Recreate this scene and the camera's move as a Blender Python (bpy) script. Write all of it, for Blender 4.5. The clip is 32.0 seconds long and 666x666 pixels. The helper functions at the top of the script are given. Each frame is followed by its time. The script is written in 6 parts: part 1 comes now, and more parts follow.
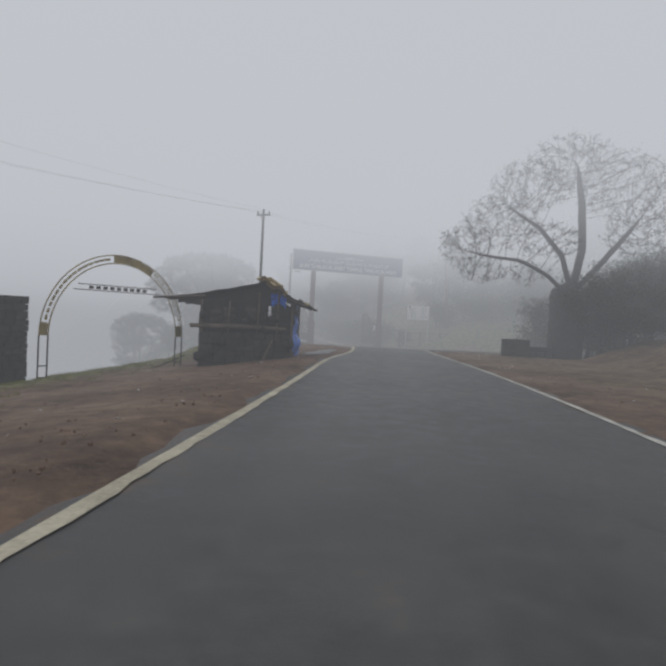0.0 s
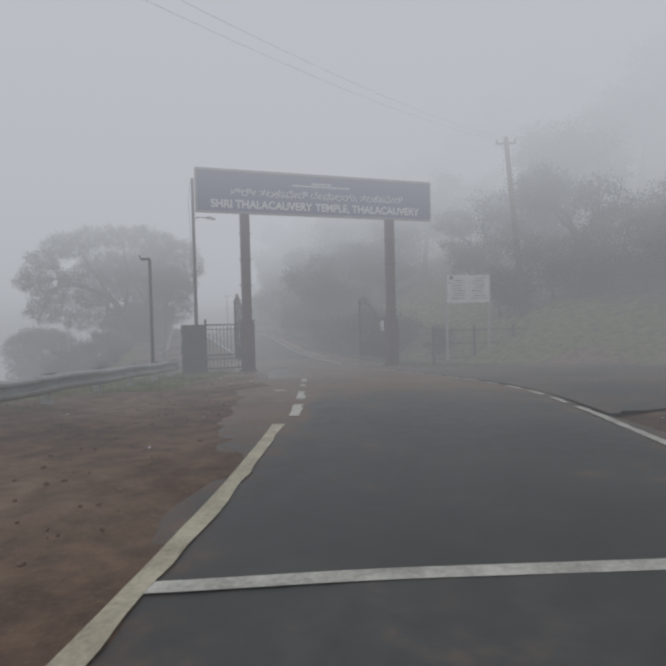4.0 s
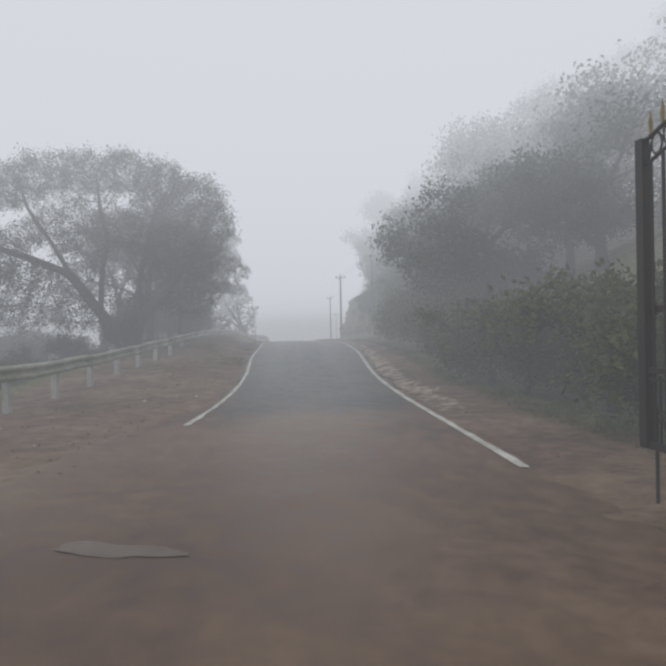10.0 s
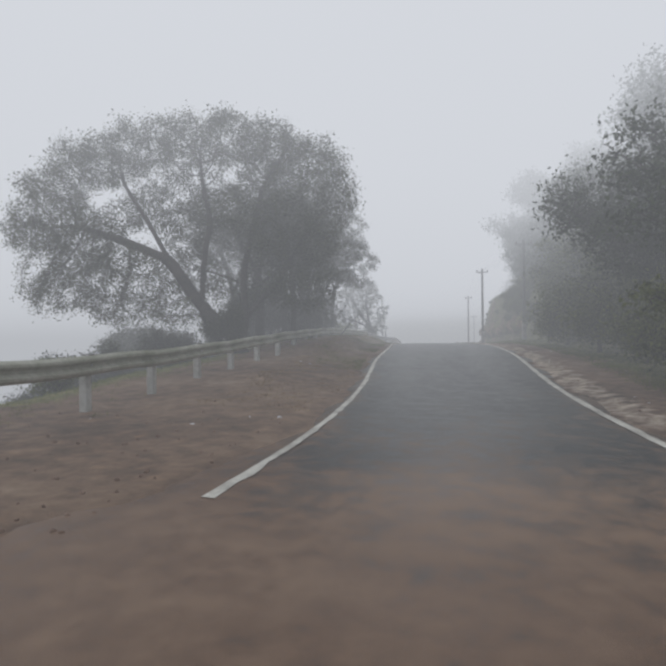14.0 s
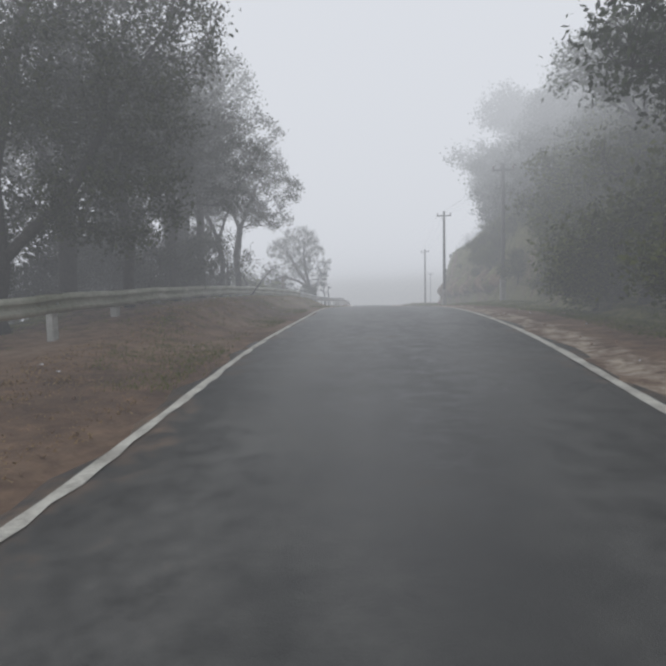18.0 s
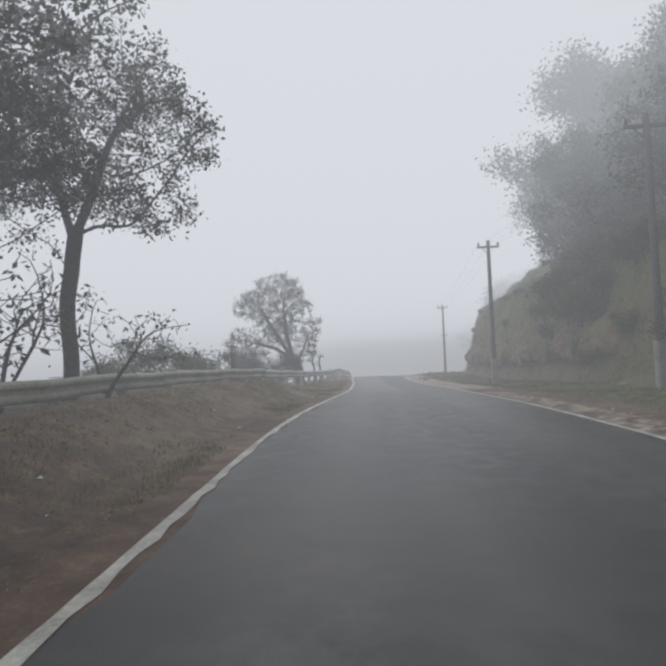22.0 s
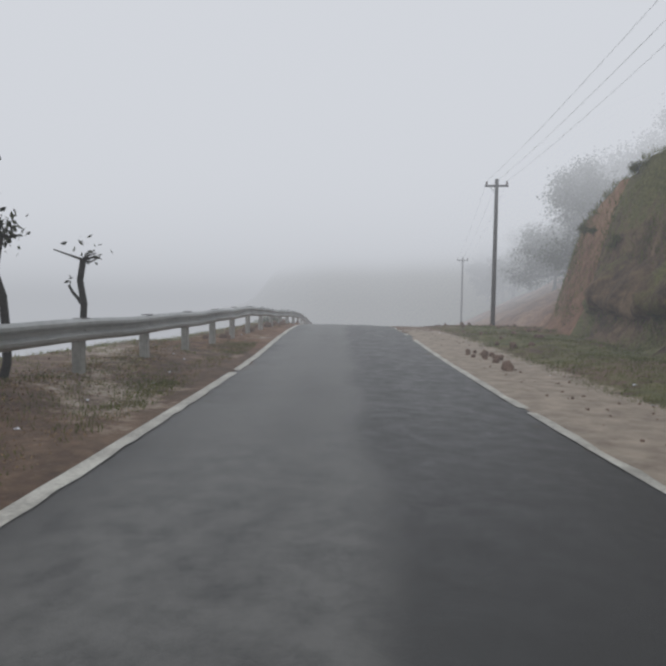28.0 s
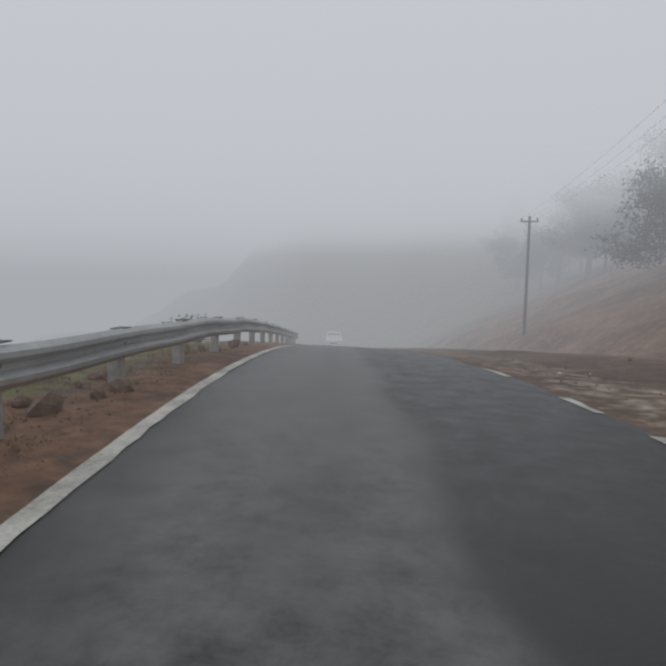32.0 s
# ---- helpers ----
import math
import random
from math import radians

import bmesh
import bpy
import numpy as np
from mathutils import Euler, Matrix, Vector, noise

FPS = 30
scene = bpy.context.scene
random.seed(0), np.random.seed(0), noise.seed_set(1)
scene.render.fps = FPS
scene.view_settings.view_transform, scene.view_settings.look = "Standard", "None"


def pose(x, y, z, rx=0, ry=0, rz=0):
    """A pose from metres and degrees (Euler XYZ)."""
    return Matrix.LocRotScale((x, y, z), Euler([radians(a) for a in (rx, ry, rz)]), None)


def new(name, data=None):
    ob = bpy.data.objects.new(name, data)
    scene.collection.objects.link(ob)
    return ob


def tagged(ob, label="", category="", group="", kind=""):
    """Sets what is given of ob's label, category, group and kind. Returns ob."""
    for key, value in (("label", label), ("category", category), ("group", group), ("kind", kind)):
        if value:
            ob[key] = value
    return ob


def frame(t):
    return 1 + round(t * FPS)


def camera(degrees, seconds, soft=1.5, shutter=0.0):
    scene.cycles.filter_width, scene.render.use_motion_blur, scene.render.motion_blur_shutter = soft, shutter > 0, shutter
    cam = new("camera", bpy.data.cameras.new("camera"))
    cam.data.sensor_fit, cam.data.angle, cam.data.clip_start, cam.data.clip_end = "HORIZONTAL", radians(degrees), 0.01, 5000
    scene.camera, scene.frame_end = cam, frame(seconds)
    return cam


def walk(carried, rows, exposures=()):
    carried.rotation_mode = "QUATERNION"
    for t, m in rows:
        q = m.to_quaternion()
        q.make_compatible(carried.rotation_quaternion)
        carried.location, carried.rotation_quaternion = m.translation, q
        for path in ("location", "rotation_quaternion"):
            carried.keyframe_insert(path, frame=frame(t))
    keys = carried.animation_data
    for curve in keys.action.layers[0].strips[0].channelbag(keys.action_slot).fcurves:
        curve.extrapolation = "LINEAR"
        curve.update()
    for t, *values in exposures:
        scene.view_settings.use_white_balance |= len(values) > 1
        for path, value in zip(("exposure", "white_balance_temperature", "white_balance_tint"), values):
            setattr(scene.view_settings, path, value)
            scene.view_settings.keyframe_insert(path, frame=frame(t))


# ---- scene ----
cam = camera(60.95, 32.0, soft=3.0)
# seconds, x, y, z, yaw, pitch, roll
PATH = [
    (0.0, -3.267, -25.866, 1.379, -2.77, -1.49, -2.97),
    (0.5, -2.763, -22.839, 1.369, -2.88, -1.15, -2.65),
    (1.0, -2.274, -19.817, 1.358, -3.27, 0.15, -2.26),
    (1.5, -1.814, -16.808, 1.346, -3.56, 1.16, -1.79),
    (2.0, -1.389, -13.821, 1.328, -4.10, 0.89, -1.22),
    (2.5, -1.008, -10.869, 1.304, -4.30, -0.83, -0.39),
    (3.0, -0.685, -7.999, 1.274, -3.80, -1.64, 0.29),
    (3.5, -0.413, -5.222, 1.238, -2.80, -1.83, 0.86),
    (4.0, -0.187, -2.552, 1.196, -1.47, -1.70, 1.30),
    (4.5, 0.000, -0.000, 1.150, -0.00, -1.54, 1.45),
    (5.0, 0.151, 2.419, 1.095, 1.43, -1.66, 0.94),
    (5.5, 0.283, 4.720, 1.033, 2.69, -1.58, 0.08),
    (6.0, 0.331, 6.827, 0.956, 3.29, -1.39, -0.73),
    (6.5, 0.301, 8.772, 0.867, 3.45, -1.21, -1.15),
    (7.0, 0.329, 10.627, 0.780, 3.85, -1.11, -1.26),
    (7.5, 0.369, 12.264, 0.696, 3.99, -1.06, -0.93),
    (8.0, 0.402, 13.721, 0.620, 5.29, -1.12, -0.22),
    (8.5, 0.377, 15.019, 0.557, 6.61, -0.96, 0.39),
    (9.0, 0.297, 16.073, 0.497, 8.01, -0.60, 0.75),
    (9.5, 0.187, 16.880, 0.450, 9.64, -0.41, 0.87),
    (10.0, 0.085, 17.524, 0.417, 11.35, -0.22, 1.07),
    (10.5, 0.009, 18.070, 0.394, 14.04, 0.25, 1.38),
    (11.0, -0.178, 18.643, 0.373, 16.85, 1.37, 1.42),
    (11.5, -0.367, 19.214, 0.339, 18.19, 3.27, 1.05),
    (12.0, -0.553, 19.835, 0.286, 19.04, 3.85, 0.51),
    (12.5, -0.785, 20.493, 0.233, 20.19, 4.05, 0.90),
    (13.0, -1.012, 21.165, 0.189, 21.14, 1.25, 0.95),
    (13.5, -1.198, 21.761, 0.160, 22.25, 0.38, 0.99),
    (14.0, -1.380, 22.408, 0.139, 24.69, 0.42, 0.49),
    (14.5, -1.561, 23.138, 0.123, 27.16, 0.55, -0.24),
    (15.0, -1.745, 23.986, 0.110, 28.33, -0.02, -0.89),
    (15.5, -1.935, 24.985, 0.097, 26.90, -2.12, -1.14),
    (16.0, -2.136, 26.170, 0.086, 21.54, -6.56, -0.70),
    (16.5, -2.390, 27.439, 0.089, 21.32, -6.12, 0.05),
    (17.0, -2.727, 28.867, 0.108, 21.08, -4.02, 0.42),
    (17.5, -3.108, 30.347, 0.141, 20.59, -3.75, 0.52),
    (18.0, -3.537, 31.838, 0.186, 20.21, -3.69, 0.99),
    (18.5, -4.016, 33.333, 0.247, 19.92, -4.70, 1.09),
    (19.0, -4.502, 34.851, 0.322, 19.72, -3.20, 1.25),
    (19.5, -5.061, 36.339, 0.402, 19.87, -1.55, 1.81),
    (20.0, -5.594, 37.884, 0.485, 20.16, 0.14, 2.31),
    (20.5, -6.105, 39.548, 0.569, 20.48, 0.97, 2.36),
    (21.0, -6.607, 41.228, 0.641, 20.67, 1.59, 2.71),
    (21.5, -7.109, 42.910, 0.700, 20.51, 2.30, 2.81),
    (22.0, -7.648, 44.558, 0.746, 20.35, 2.69, 2.22),
    (22.5, -8.135, 46.302, 0.794, 20.17, 3.08, 1.87),
    (23.0, -8.636, 48.129, 0.837, 19.97, 3.30, 1.50),
    (23.5, -9.170, 50.038, 0.867, 19.70, 3.54, 1.15),
    (24.0, -9.718, 52.114, 0.881, 19.34, 3.84, 0.68),
    (24.5, -10.254, 54.232, 0.878, 19.04, 2.12, -0.37),
    (25.0, -10.740, 56.395, 0.861, 18.79, 0.82, -0.91),
    (25.5, -11.216, 58.610, 0.831, 18.64, -0.21, -1.20),
    (26.0, -11.724, 60.885, 0.786, 18.65, -1.13, -1.33),
    (26.5, -12.303, 63.228, 0.727, 18.85, -2.09, -1.25),
    (27.0, -12.994, 65.646, 0.651, 19.28, -3.26, -0.65),
    (27.5, -13.743, 68.134, 0.567, 19.13, -4.29, -0.78),
    (28.0, -14.514, 70.632, 0.487, 18.91, -4.01, -0.56),
    (28.5, -15.279, 73.082, 0.419, 18.69, -4.19, -0.28),
    (29.0, -16.072, 75.418, 0.370, 18.44, -4.11, 0.55),
    (29.5, -16.861, 77.703, 0.339, 18.03, -4.49, 0.88),
    (30.0, -17.669, 79.962, 0.323, 17.86, -4.81, 1.13),
    (30.5, -18.472, 82.184, 0.311, 17.62, -5.13, 0.45),
    (31.0, -19.248, 84.211, 0.306, 17.36, -5.13, -0.71),
    (31.5, -19.947, 86.081, 0.307, 17.15, -5.69, -0.83),
    (32.0, -20.638, 87.948, 0.330, 17.32, -5.69, -0.91),
]
walk(cam, [(t, pose(x, y, z, 90 + pitch, roll, yaw)) for t, x, y, z, yaw, pitch, roll in PATH],
     exposures=[(0, -0.32), (2.5, -0.2), (4.5, -0.42), (5.5, -0.36), (7, -0.06), (9, 0.06), (13, 0.0), (16, 0.08), (19, 0.12), (21.5, 0.1), (24, 0.0), (27, 0.03), (28.5, -0.1), (30, -0.25), (32, -0.25)])

# ---- world: overcast sky and the mist that fills the place ----
world = bpy.data.worlds.new("misty_overcast")
scene.world = world
world.use_nodes = True
wn, wl = world.node_tree.nodes, world.node_tree.links
wn.clear()
w_out = wn.new("ShaderNodeOutputWorld")
w_bg = wn.new("ShaderNodeBackground")
w_sky = wn.new("ShaderNodeTexSky")
w_sky.sky_type = "NISHITA"
w_sky.sun_disc = False
w_sky.sun_elevation, w_sky.sun_rotation = radians(55), radians(20)
w_bg.inputs["Strength"].default_value = 0.1
wl.new(w_sky.outputs["Color"], w_bg.inputs["Color"])
wl.new(w_bg.outputs[0], w_out.inputs["Surface"])
# extinction per metre along the road (y), thicker again higher up the hill
MIST_ALONG = [(-60, 0.007), (-1, 0.009), (3, 0.030), (14, 0.028), (18, 0.018), (38, 0.012), (45, 0.016), (49, 0.018), (53, 0.012), (60, 0.010), (76, 0.008), (88, 0.007), (95, 0.011), (108, 0.021), (150, 0.022)]
MIST_GLOW = (0.675, 0.70, 0.75)
w_abs = wn.new("ShaderNodeVolumeAbsorption")
w_abs.inputs["Color"].default_value = (0, 0, 0, 1)
w_geo = wn.new("ShaderNodeNewGeometry")
w_xyz = wn.new("ShaderNodeSeparateXYZ")
wl.new(w_geo.outputs["Position"], w_xyz.inputs[0])
w_pos = wn.new("ShaderNodeMapRange")
w_pos.inputs["From Min"].default_value, w_pos.inputs["From Max"].default_value = -60, 150
wl.new(w_xyz.outputs["Y"], w_pos.inputs["Value"])
w_curve = wn.new("ShaderNodeFloatCurve")
cv = w_curve.mapping.curves[0]
while len(cv.points) < len(MIST_ALONG):
    cv.points.new(0.5, 0.5)
for pt, (yy, dens) in zip(cv.points, MIST_ALONG):
    pt.location = ((yy + 60) / 210, dens * 20)
    pt.handle_type = "VECTOR"
w_curve.mapping.update()
wl.new(w_pos.outputs[0], w_curve.inputs["Value"])
w_up = wn.new("ShaderNodeMapRange")
w_up.interpolation_type = "SMOOTHSTEP"
for key, val in (("From Min", 2.5), ("From Max", 10.0), ("To Min", 0.05), ("To Max", 0.26)):
    w_up.inputs[key].default_value = val
wl.new(w_xyz.outputs["Z"], w_up.inputs["Value"])
w_den = wn.new("ShaderNodeMath")
w_den.operation = "MULTIPLY"
wl.new(w_curve.outputs[0], w_den.inputs[0])
wl.new(w_up.outputs[0], w_den.inputs[1])
wl.new(w_den.outputs[0], w_abs.inputs["Density"])
# the mist emits by itself, in place of the daylight it would scatter
w_em = wn.new("ShaderNodeEmission")
w_em.inputs["Color"].default_value = (*MIST_GLOW, 1)
# emission falls off lower down, imitating mist lit from above between the slopes
w_glow = wn.new("ShaderNodeMapRange")
w_glow.interpolation_type = "SMOOTHSTEP"
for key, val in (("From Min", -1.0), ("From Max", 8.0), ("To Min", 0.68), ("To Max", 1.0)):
    w_glow.inputs[key].default_value = val
wl.new(w_xyz.outputs["Z"], w_glow.inputs["Value"])
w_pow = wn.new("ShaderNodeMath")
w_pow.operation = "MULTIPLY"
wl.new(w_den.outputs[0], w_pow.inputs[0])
wl.new(w_glow.outputs[0], w_pow.inputs[1])
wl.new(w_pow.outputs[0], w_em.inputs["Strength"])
w_add = wn.new("ShaderNodeAddShader")
wl.new(w_abs.outputs[0], w_add.inputs[0])
wl.new(w_em.outputs[0], w_add.inputs[1])
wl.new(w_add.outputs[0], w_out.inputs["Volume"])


# ---- materials ----
def ramp(nt, fac, stops):
    r = nt.nodes.new("ShaderNodeValToRGB")
    while len(r.color_ramp.elements) < len(stops):
        r.color_ramp.elements.new(0.5)
    for e, (p, c) in zip(r.color_ramp.elements, stops):
        e.position, e.color = p, (*c, 1)
    nt.links.new(fac, r.inputs[0])
    return r.outputs[0]


def noise_tex(nt, scale, detail=4, rough=0.6, coords="Object"):
    co = nt.nodes.new("ShaderNodeTexCoord")
    n = nt.nodes.new("ShaderNodeTexNoise")
    n.inputs["Scale"].default_value, n.inputs["Detail"].default_value, n.inputs["Roughness"].default_value = scale, detail, rough
    nt.links.new(co.outputs[coords], n.inputs["Vector"])
    return n.outputs["Fac"]


def mixc(nt, fac, a, b, mode="MIX"):
    m = nt.nodes.new("ShaderNodeMix")
    m.data_type, m.blend_type = "RGBA", mode
    for sock, val in ((m.inputs[0], fac), (m.inputs[6], a), (m.inputs[7], b)):
        if isinstance(val, bpy.types.NodeSocket):
            nt.links.new(val, sock)
        elif isinstance(val, tuple):
            sock.default_value = (*val, 1)
        else:
            sock.default_value = val
    return m.outputs[2]


def math_node(nt, op, a, b=0.0, clamp=False):
    m = nt.nodes.new("ShaderNodeMath")
    m.operation, m.use_clamp = op, clamp
    for sock, val in zip(m.inputs, (a, b)):
        if isinstance(val, bpy.types.NodeSocket):
            nt.links.new(val, sock)
        else:
            sock.default_value = val
    return m.outputs[0]


def attr(nt, name):
    a = nt.nodes.new("ShaderNodeAttribute")
    a.attribute_name = name
    return a.outputs["Fac"]


def base_mat(name):
    m = bpy.data.materials.new(name)
    m.use_nodes = True
    nt = m.node_tree
    return m, nt, nt.nodes["Principled BSDF"]


def bump(nt, bsdf, height, strength, distance):
    b = nt.nodes.new("ShaderNodeBump")
    b.inputs["Strength"].default_value, b.inputs["Distance"].default_value = strength, distance
    nt.links.new(height, b.inputs["Height"])
    nt.links.new(b.outputs[0], bsdf.inputs["Normal"])


def plain(name, col, col2=None, rough=0.7, metal=0.0, big=1.5, fine=25.0, relief=0.3, depth=0.01, coords="Object", vary=0.0):
    """A worn surface: two colours by coarse and fine noise, with relief."""
    m, nt, b = base_mat(name)
    col2 = col2 or tuple(c * 0.65 for c in col)
    n1, n2 = noise_tex(nt, big, 4, 0.6, coords), noise_tex(nt, fine, 3, 0.6, coords)
    f = math_node(nt, "ADD", math_node(nt, "MULTIPLY", n1, 0.65), math_node(nt, "MULTIPLY", n2, 0.35))
    c = ramp(nt, f, [(0.36, col2), (0.62, col)])
    if vary:
        oi = nt.nodes.new("ShaderNodeObjectInfo")
        c = mixc(nt, math_node(nt, "MULTIPLY", oi.outputs["Random"], vary), c, tuple(x * 0.45 for x in col2))
    nt.links.new(c, b.inputs["Base Color"])
    b.inputs["Roughness"].default_value, b.inputs["Metallic"].default_value = rough, metal
    bump(nt, b, n2, relief, depth)
    return m


def leaf_mat(name, dark, light, rough=0.5, tip=None, thin=0.2):
    m, nt, b = base_mat(name)
    g = nt.nodes.new("ShaderNodeNewGeometry")
    n = noise_tex(nt, 0.6, 2)
    f = math_node(nt, "ADD", math_node(nt, "MULTIPLY", g.outputs["Random Per Island"], 0.6), math_node(nt, "MULTIPLY", n, 0.5))
    c = ramp(nt, f, [(0.2, dark), (0.75, light), (0.97, tip or light)])
    oi = nt.nodes.new("ShaderNodeObjectInfo")
    c = mixc(nt, math_node(nt, "MULTIPLY", oi.outputs["Random"], 0.35), c, tuple(x * 0.5 for x in dark))
    nt.links.new(c, b.inputs["Base Color"])
    b.inputs["Roughness"].default_value = rough
    b.inputs["Specular IOR Level"].default_value = 0.3
    tl = nt.nodes.new("ShaderNodeBsdfTranslucent")
    nt.links.new(c, tl.inputs["Color"])
    mx = nt.nodes.new("ShaderNodeMixShader")
    mx.inputs[0].default_value = thin
    nt.links.new(b.outputs[0], mx.inputs[1])
    nt.links.new(tl.outputs[0], mx.inputs[2])
    nt.links.new(mx.outputs[0], nt.nodes["Material Output"].inputs["Surface"])
    return m


def ground_mat():
    m, nt, b = base_mat("wet_soil_and_grass")
    n1, n2, n3 = noise_tex(nt, 0.35, 5), noise_tex(nt, 3.5, 6, 0.65), noise_tex(nt, 28, 5, 0.7)
    f = math_node(nt, "ADD", math_node(nt, "MULTIPLY", n1, 0.5), math_node(nt, "MULTIPLY", n2, 0.5))
    soil = ramp(nt, f, [(0.34, (0.05, 0.027, 0.015)), (0.48, (0.13, 0.076, 0.045)), (0.58, (0.21, 0.132, 0.08)), (0.68, (0.28, 0.2, 0.135))])
    soil = mixc(nt, math_node(nt, "MULTIPLY", ramp(nt, n3, [(0.55, (0, 0, 0)), (0.75, (1, 1, 1))]), 0.5), soil, (0.24, 0.185, 0.12))
    grass = ramp(nt, n2, [(0.3, (0.06, 0.065, 0.018)), (0.5, (0.135, 0.135, 0.04)), (0.7, (0.24, 0.19, 0.085))])
    ga = math_node(nt, "ADD", attr(nt, "grass"), math_node(nt, "MULTIPLY", math_node(nt, "SUBTRACT", n2, 0.5), 1.6), True)
    gm = ramp(nt, ga, [(0.38, (0, 0, 0)), (0.62, (1, 1, 1))])
    c = mixc(nt, gm, soil, grass)
    clay = ramp(nt, f, [(0.34, (0.08, 0.03, 0.014)), (0.48, (0.19, 0.09, 0.044)), (0.58, (0.29, 0.155, 0.08)), (0.7, (0.35, 0.235, 0.145))])
    ca = math_node(nt, "ADD", attr(nt, "clay"), math_node(nt, "MULTIPLY", math_node(nt, "SUBTRACT", n2, 0.5), 0.9), True)
    c = mixc(nt, ramp(nt, ca, [(0.4, (0, 0, 0)), (0.6, (1, 1, 1))]), c, clay)
    sa = attr(nt, "sand")
    sand = ramp(nt, n2, [(0.3, (0.26, 0.205, 0.155)), (0.7, (0.52, 0.43, 0.34))])
    sm = math_node(nt, "ADD", sa, math_node(nt, "MULTIPLY", math_node(nt, "SUBTRACT", n2, 0.5), 0.7), True)
    c = mixc(nt, ramp(nt, sm, [(0.42, (0, 0, 0)), (0.6, (1, 1, 1))]), c, sand)
    nt.links.new(c, b.inputs["Base Color"])
    nt.links.new(math_node(nt, "SUBTRACT", 0.95, math_node(nt, "MULTIPLY", n1, 0.35)), b.inputs["Roughness"])
    h = math_node(nt, "ADD", math_node(nt, "MULTIPLY", n2, 1.0), math_node(nt, "MULTIPLY", n3, 0.45))
    bump(nt, b, h, 0.6, 0.045)
    return m


def road_mat():
    m, nt, b = base_mat("wet_asphalt")
    n1, n2, n3 = noise_tex(nt, 0.5, 4), noise_tex(nt, 4, 5, 0.7), noise_tex(nt, 120, 3, 0.7)
    f = math_node(nt, "ADD", math_node(nt, "MULTIPLY", n1, 0.45), math_node(nt, "MULTIPLY", n2, 0.55))
    asp = ramp(nt, f, [(0.36, (0.03, 0.03, 0.029)), (0.5, (0.058, 0.057, 0.054)), (0.64, (0.095, 0.093, 0.086))])
    wr = math_node(nt, "MULTIPLY", attr(nt, "wear"), ramp(nt, n2, [(0.3, (0, 0, 0)), (0.7, (1, 1, 1))]))
    asp = mixc(nt, wr, asp, (0.19, 0.187, 0.176))
    asp = mixc(nt, math_node(nt, "MULTIPLY", attr(nt, "patch"), 0.75), asp, (0.026, 0.026, 0.027))
    asp = mixc(nt, math_node(nt, "MULTIPLY", n3, 0.3), asp, (0.10, 0.10, 0.095))
    mud = ramp(nt, f, [(0.34, (0.10, 0.056, 0.034)), (0.5, (0.165, 0.097, 0.058)), (0.66, (0.24, 0.155, 0.10))])
    ma = math_node(nt, "ADD", attr(nt, "mud"), math_node(nt, "MULTIPLY", math_node(nt, "SUBTRACT", f, 0.5), 1.5), True)
    mm = ramp(nt, ma, [(0.3, (0, 0, 0)), (0.75, (1, 1, 1))])
    c = mixc(nt, mm, asp, mud)
    nt.links.new(c, b.inputs["Base Color"])
    wet = ramp(nt, n2, [(0.3, (0.26, 0.26, 0.26)), (0.7, (0.5, 0.5, 0.5))])
    nt.links.new(math_node(nt, "ADD", wet, math_node(nt, "MULTIPLY", n3, 0.12)), b.inputs["Roughness"])
    b.inputs["Specular IOR Level"].default_value = 0.35
    h = math_node(nt, "ADD", math_node(nt, "MULTIPLY", n3, 0.5), math_node(nt, "MULTIPLY", n2, 0.6))
    bump(nt, b, h, 0.5, 0.012)
    return m


def bank_mat():
    m, nt, b = base_mat("cut_earth")
    n1, n2, n3 = noise_tex(nt, 0.5, 5), noise_tex(nt, 2.5, 6, 0.7), noise_tex(nt, 14, 5, 0.7)
    f = math_node(nt, "ADD", math_node(nt, "MULTIPLY", n1, 0.4), math_node(nt, "MULTIPLY", n2, 0.6))
    soil = ramp(nt, f, [(0.36, (0.05, 0.032, 0.019)), (0.48, (0.14, 0.088, 0.05)), (0.58, (0.24, 0.16, 0.095)), (0.7, (0.33, 0.24, 0.155))])
    moss = ramp(nt, n3, [(0.3, (0.06, 0.062, 0.017)), (0.7, (0.21, 0.195, 0.06))])
    ga = math_node(nt, "ADD", attr(nt, "grass"), math_node(nt, "MULTIPLY", math_node(nt, "SUBTRACT", f, 0.5), 2.2), True)
    c = mixc(nt, ramp(nt, ga, [(0.35, (0, 0, 0)), (0.65, (1, 1, 1))]), soil, moss)
    nt.links.new(c, b.inputs["Base Color"])
    b.inputs["Roughness"].default_value = 0.9
    bump(nt, b, math_node(nt, "ADD", n2, math_node(nt, "MULTIPLY", n3, 0.5)), 0.8, 0.15)
    return m


M_GROUND, M_ROAD, M_BANK = ground_mat(), road_mat(), bank_mat()
M_PAINT = plain("worn_white_road_paint", (0.72, 0.70, 0.62), (0.34, 0.32, 0.28), 0.6, 0, 2.5, 30, 0.2, 0.004)
M_PAINTY = plain("worn_cream_road_paint", (0.66, 0.60, 0.44), (0.36, 0.31, 0.22), 0.6, 0, 2.5, 30, 0.2, 0.004)
M_GALV = plain("galvanised_steel", (0.52, 0.53, 0.52), (0.36, 0.37, 0.36), 0.48, 0.55, 0.8, 9, 0.1, 0.003)
M_OLDRAIL = plain("mossy_weathered_steel", (0.44, 0.44, 0.37), (0.22, 0.225, 0.15), 0.55, 0.3, 1.2, 11, 0.15, 0.003)
M_POST = plain("weathered_grey_post", (0.50, 0.50, 0.47), (0.30, 0.30, 0.27), 0.7, 0.1, 2, 14, 0.2, 0.004)
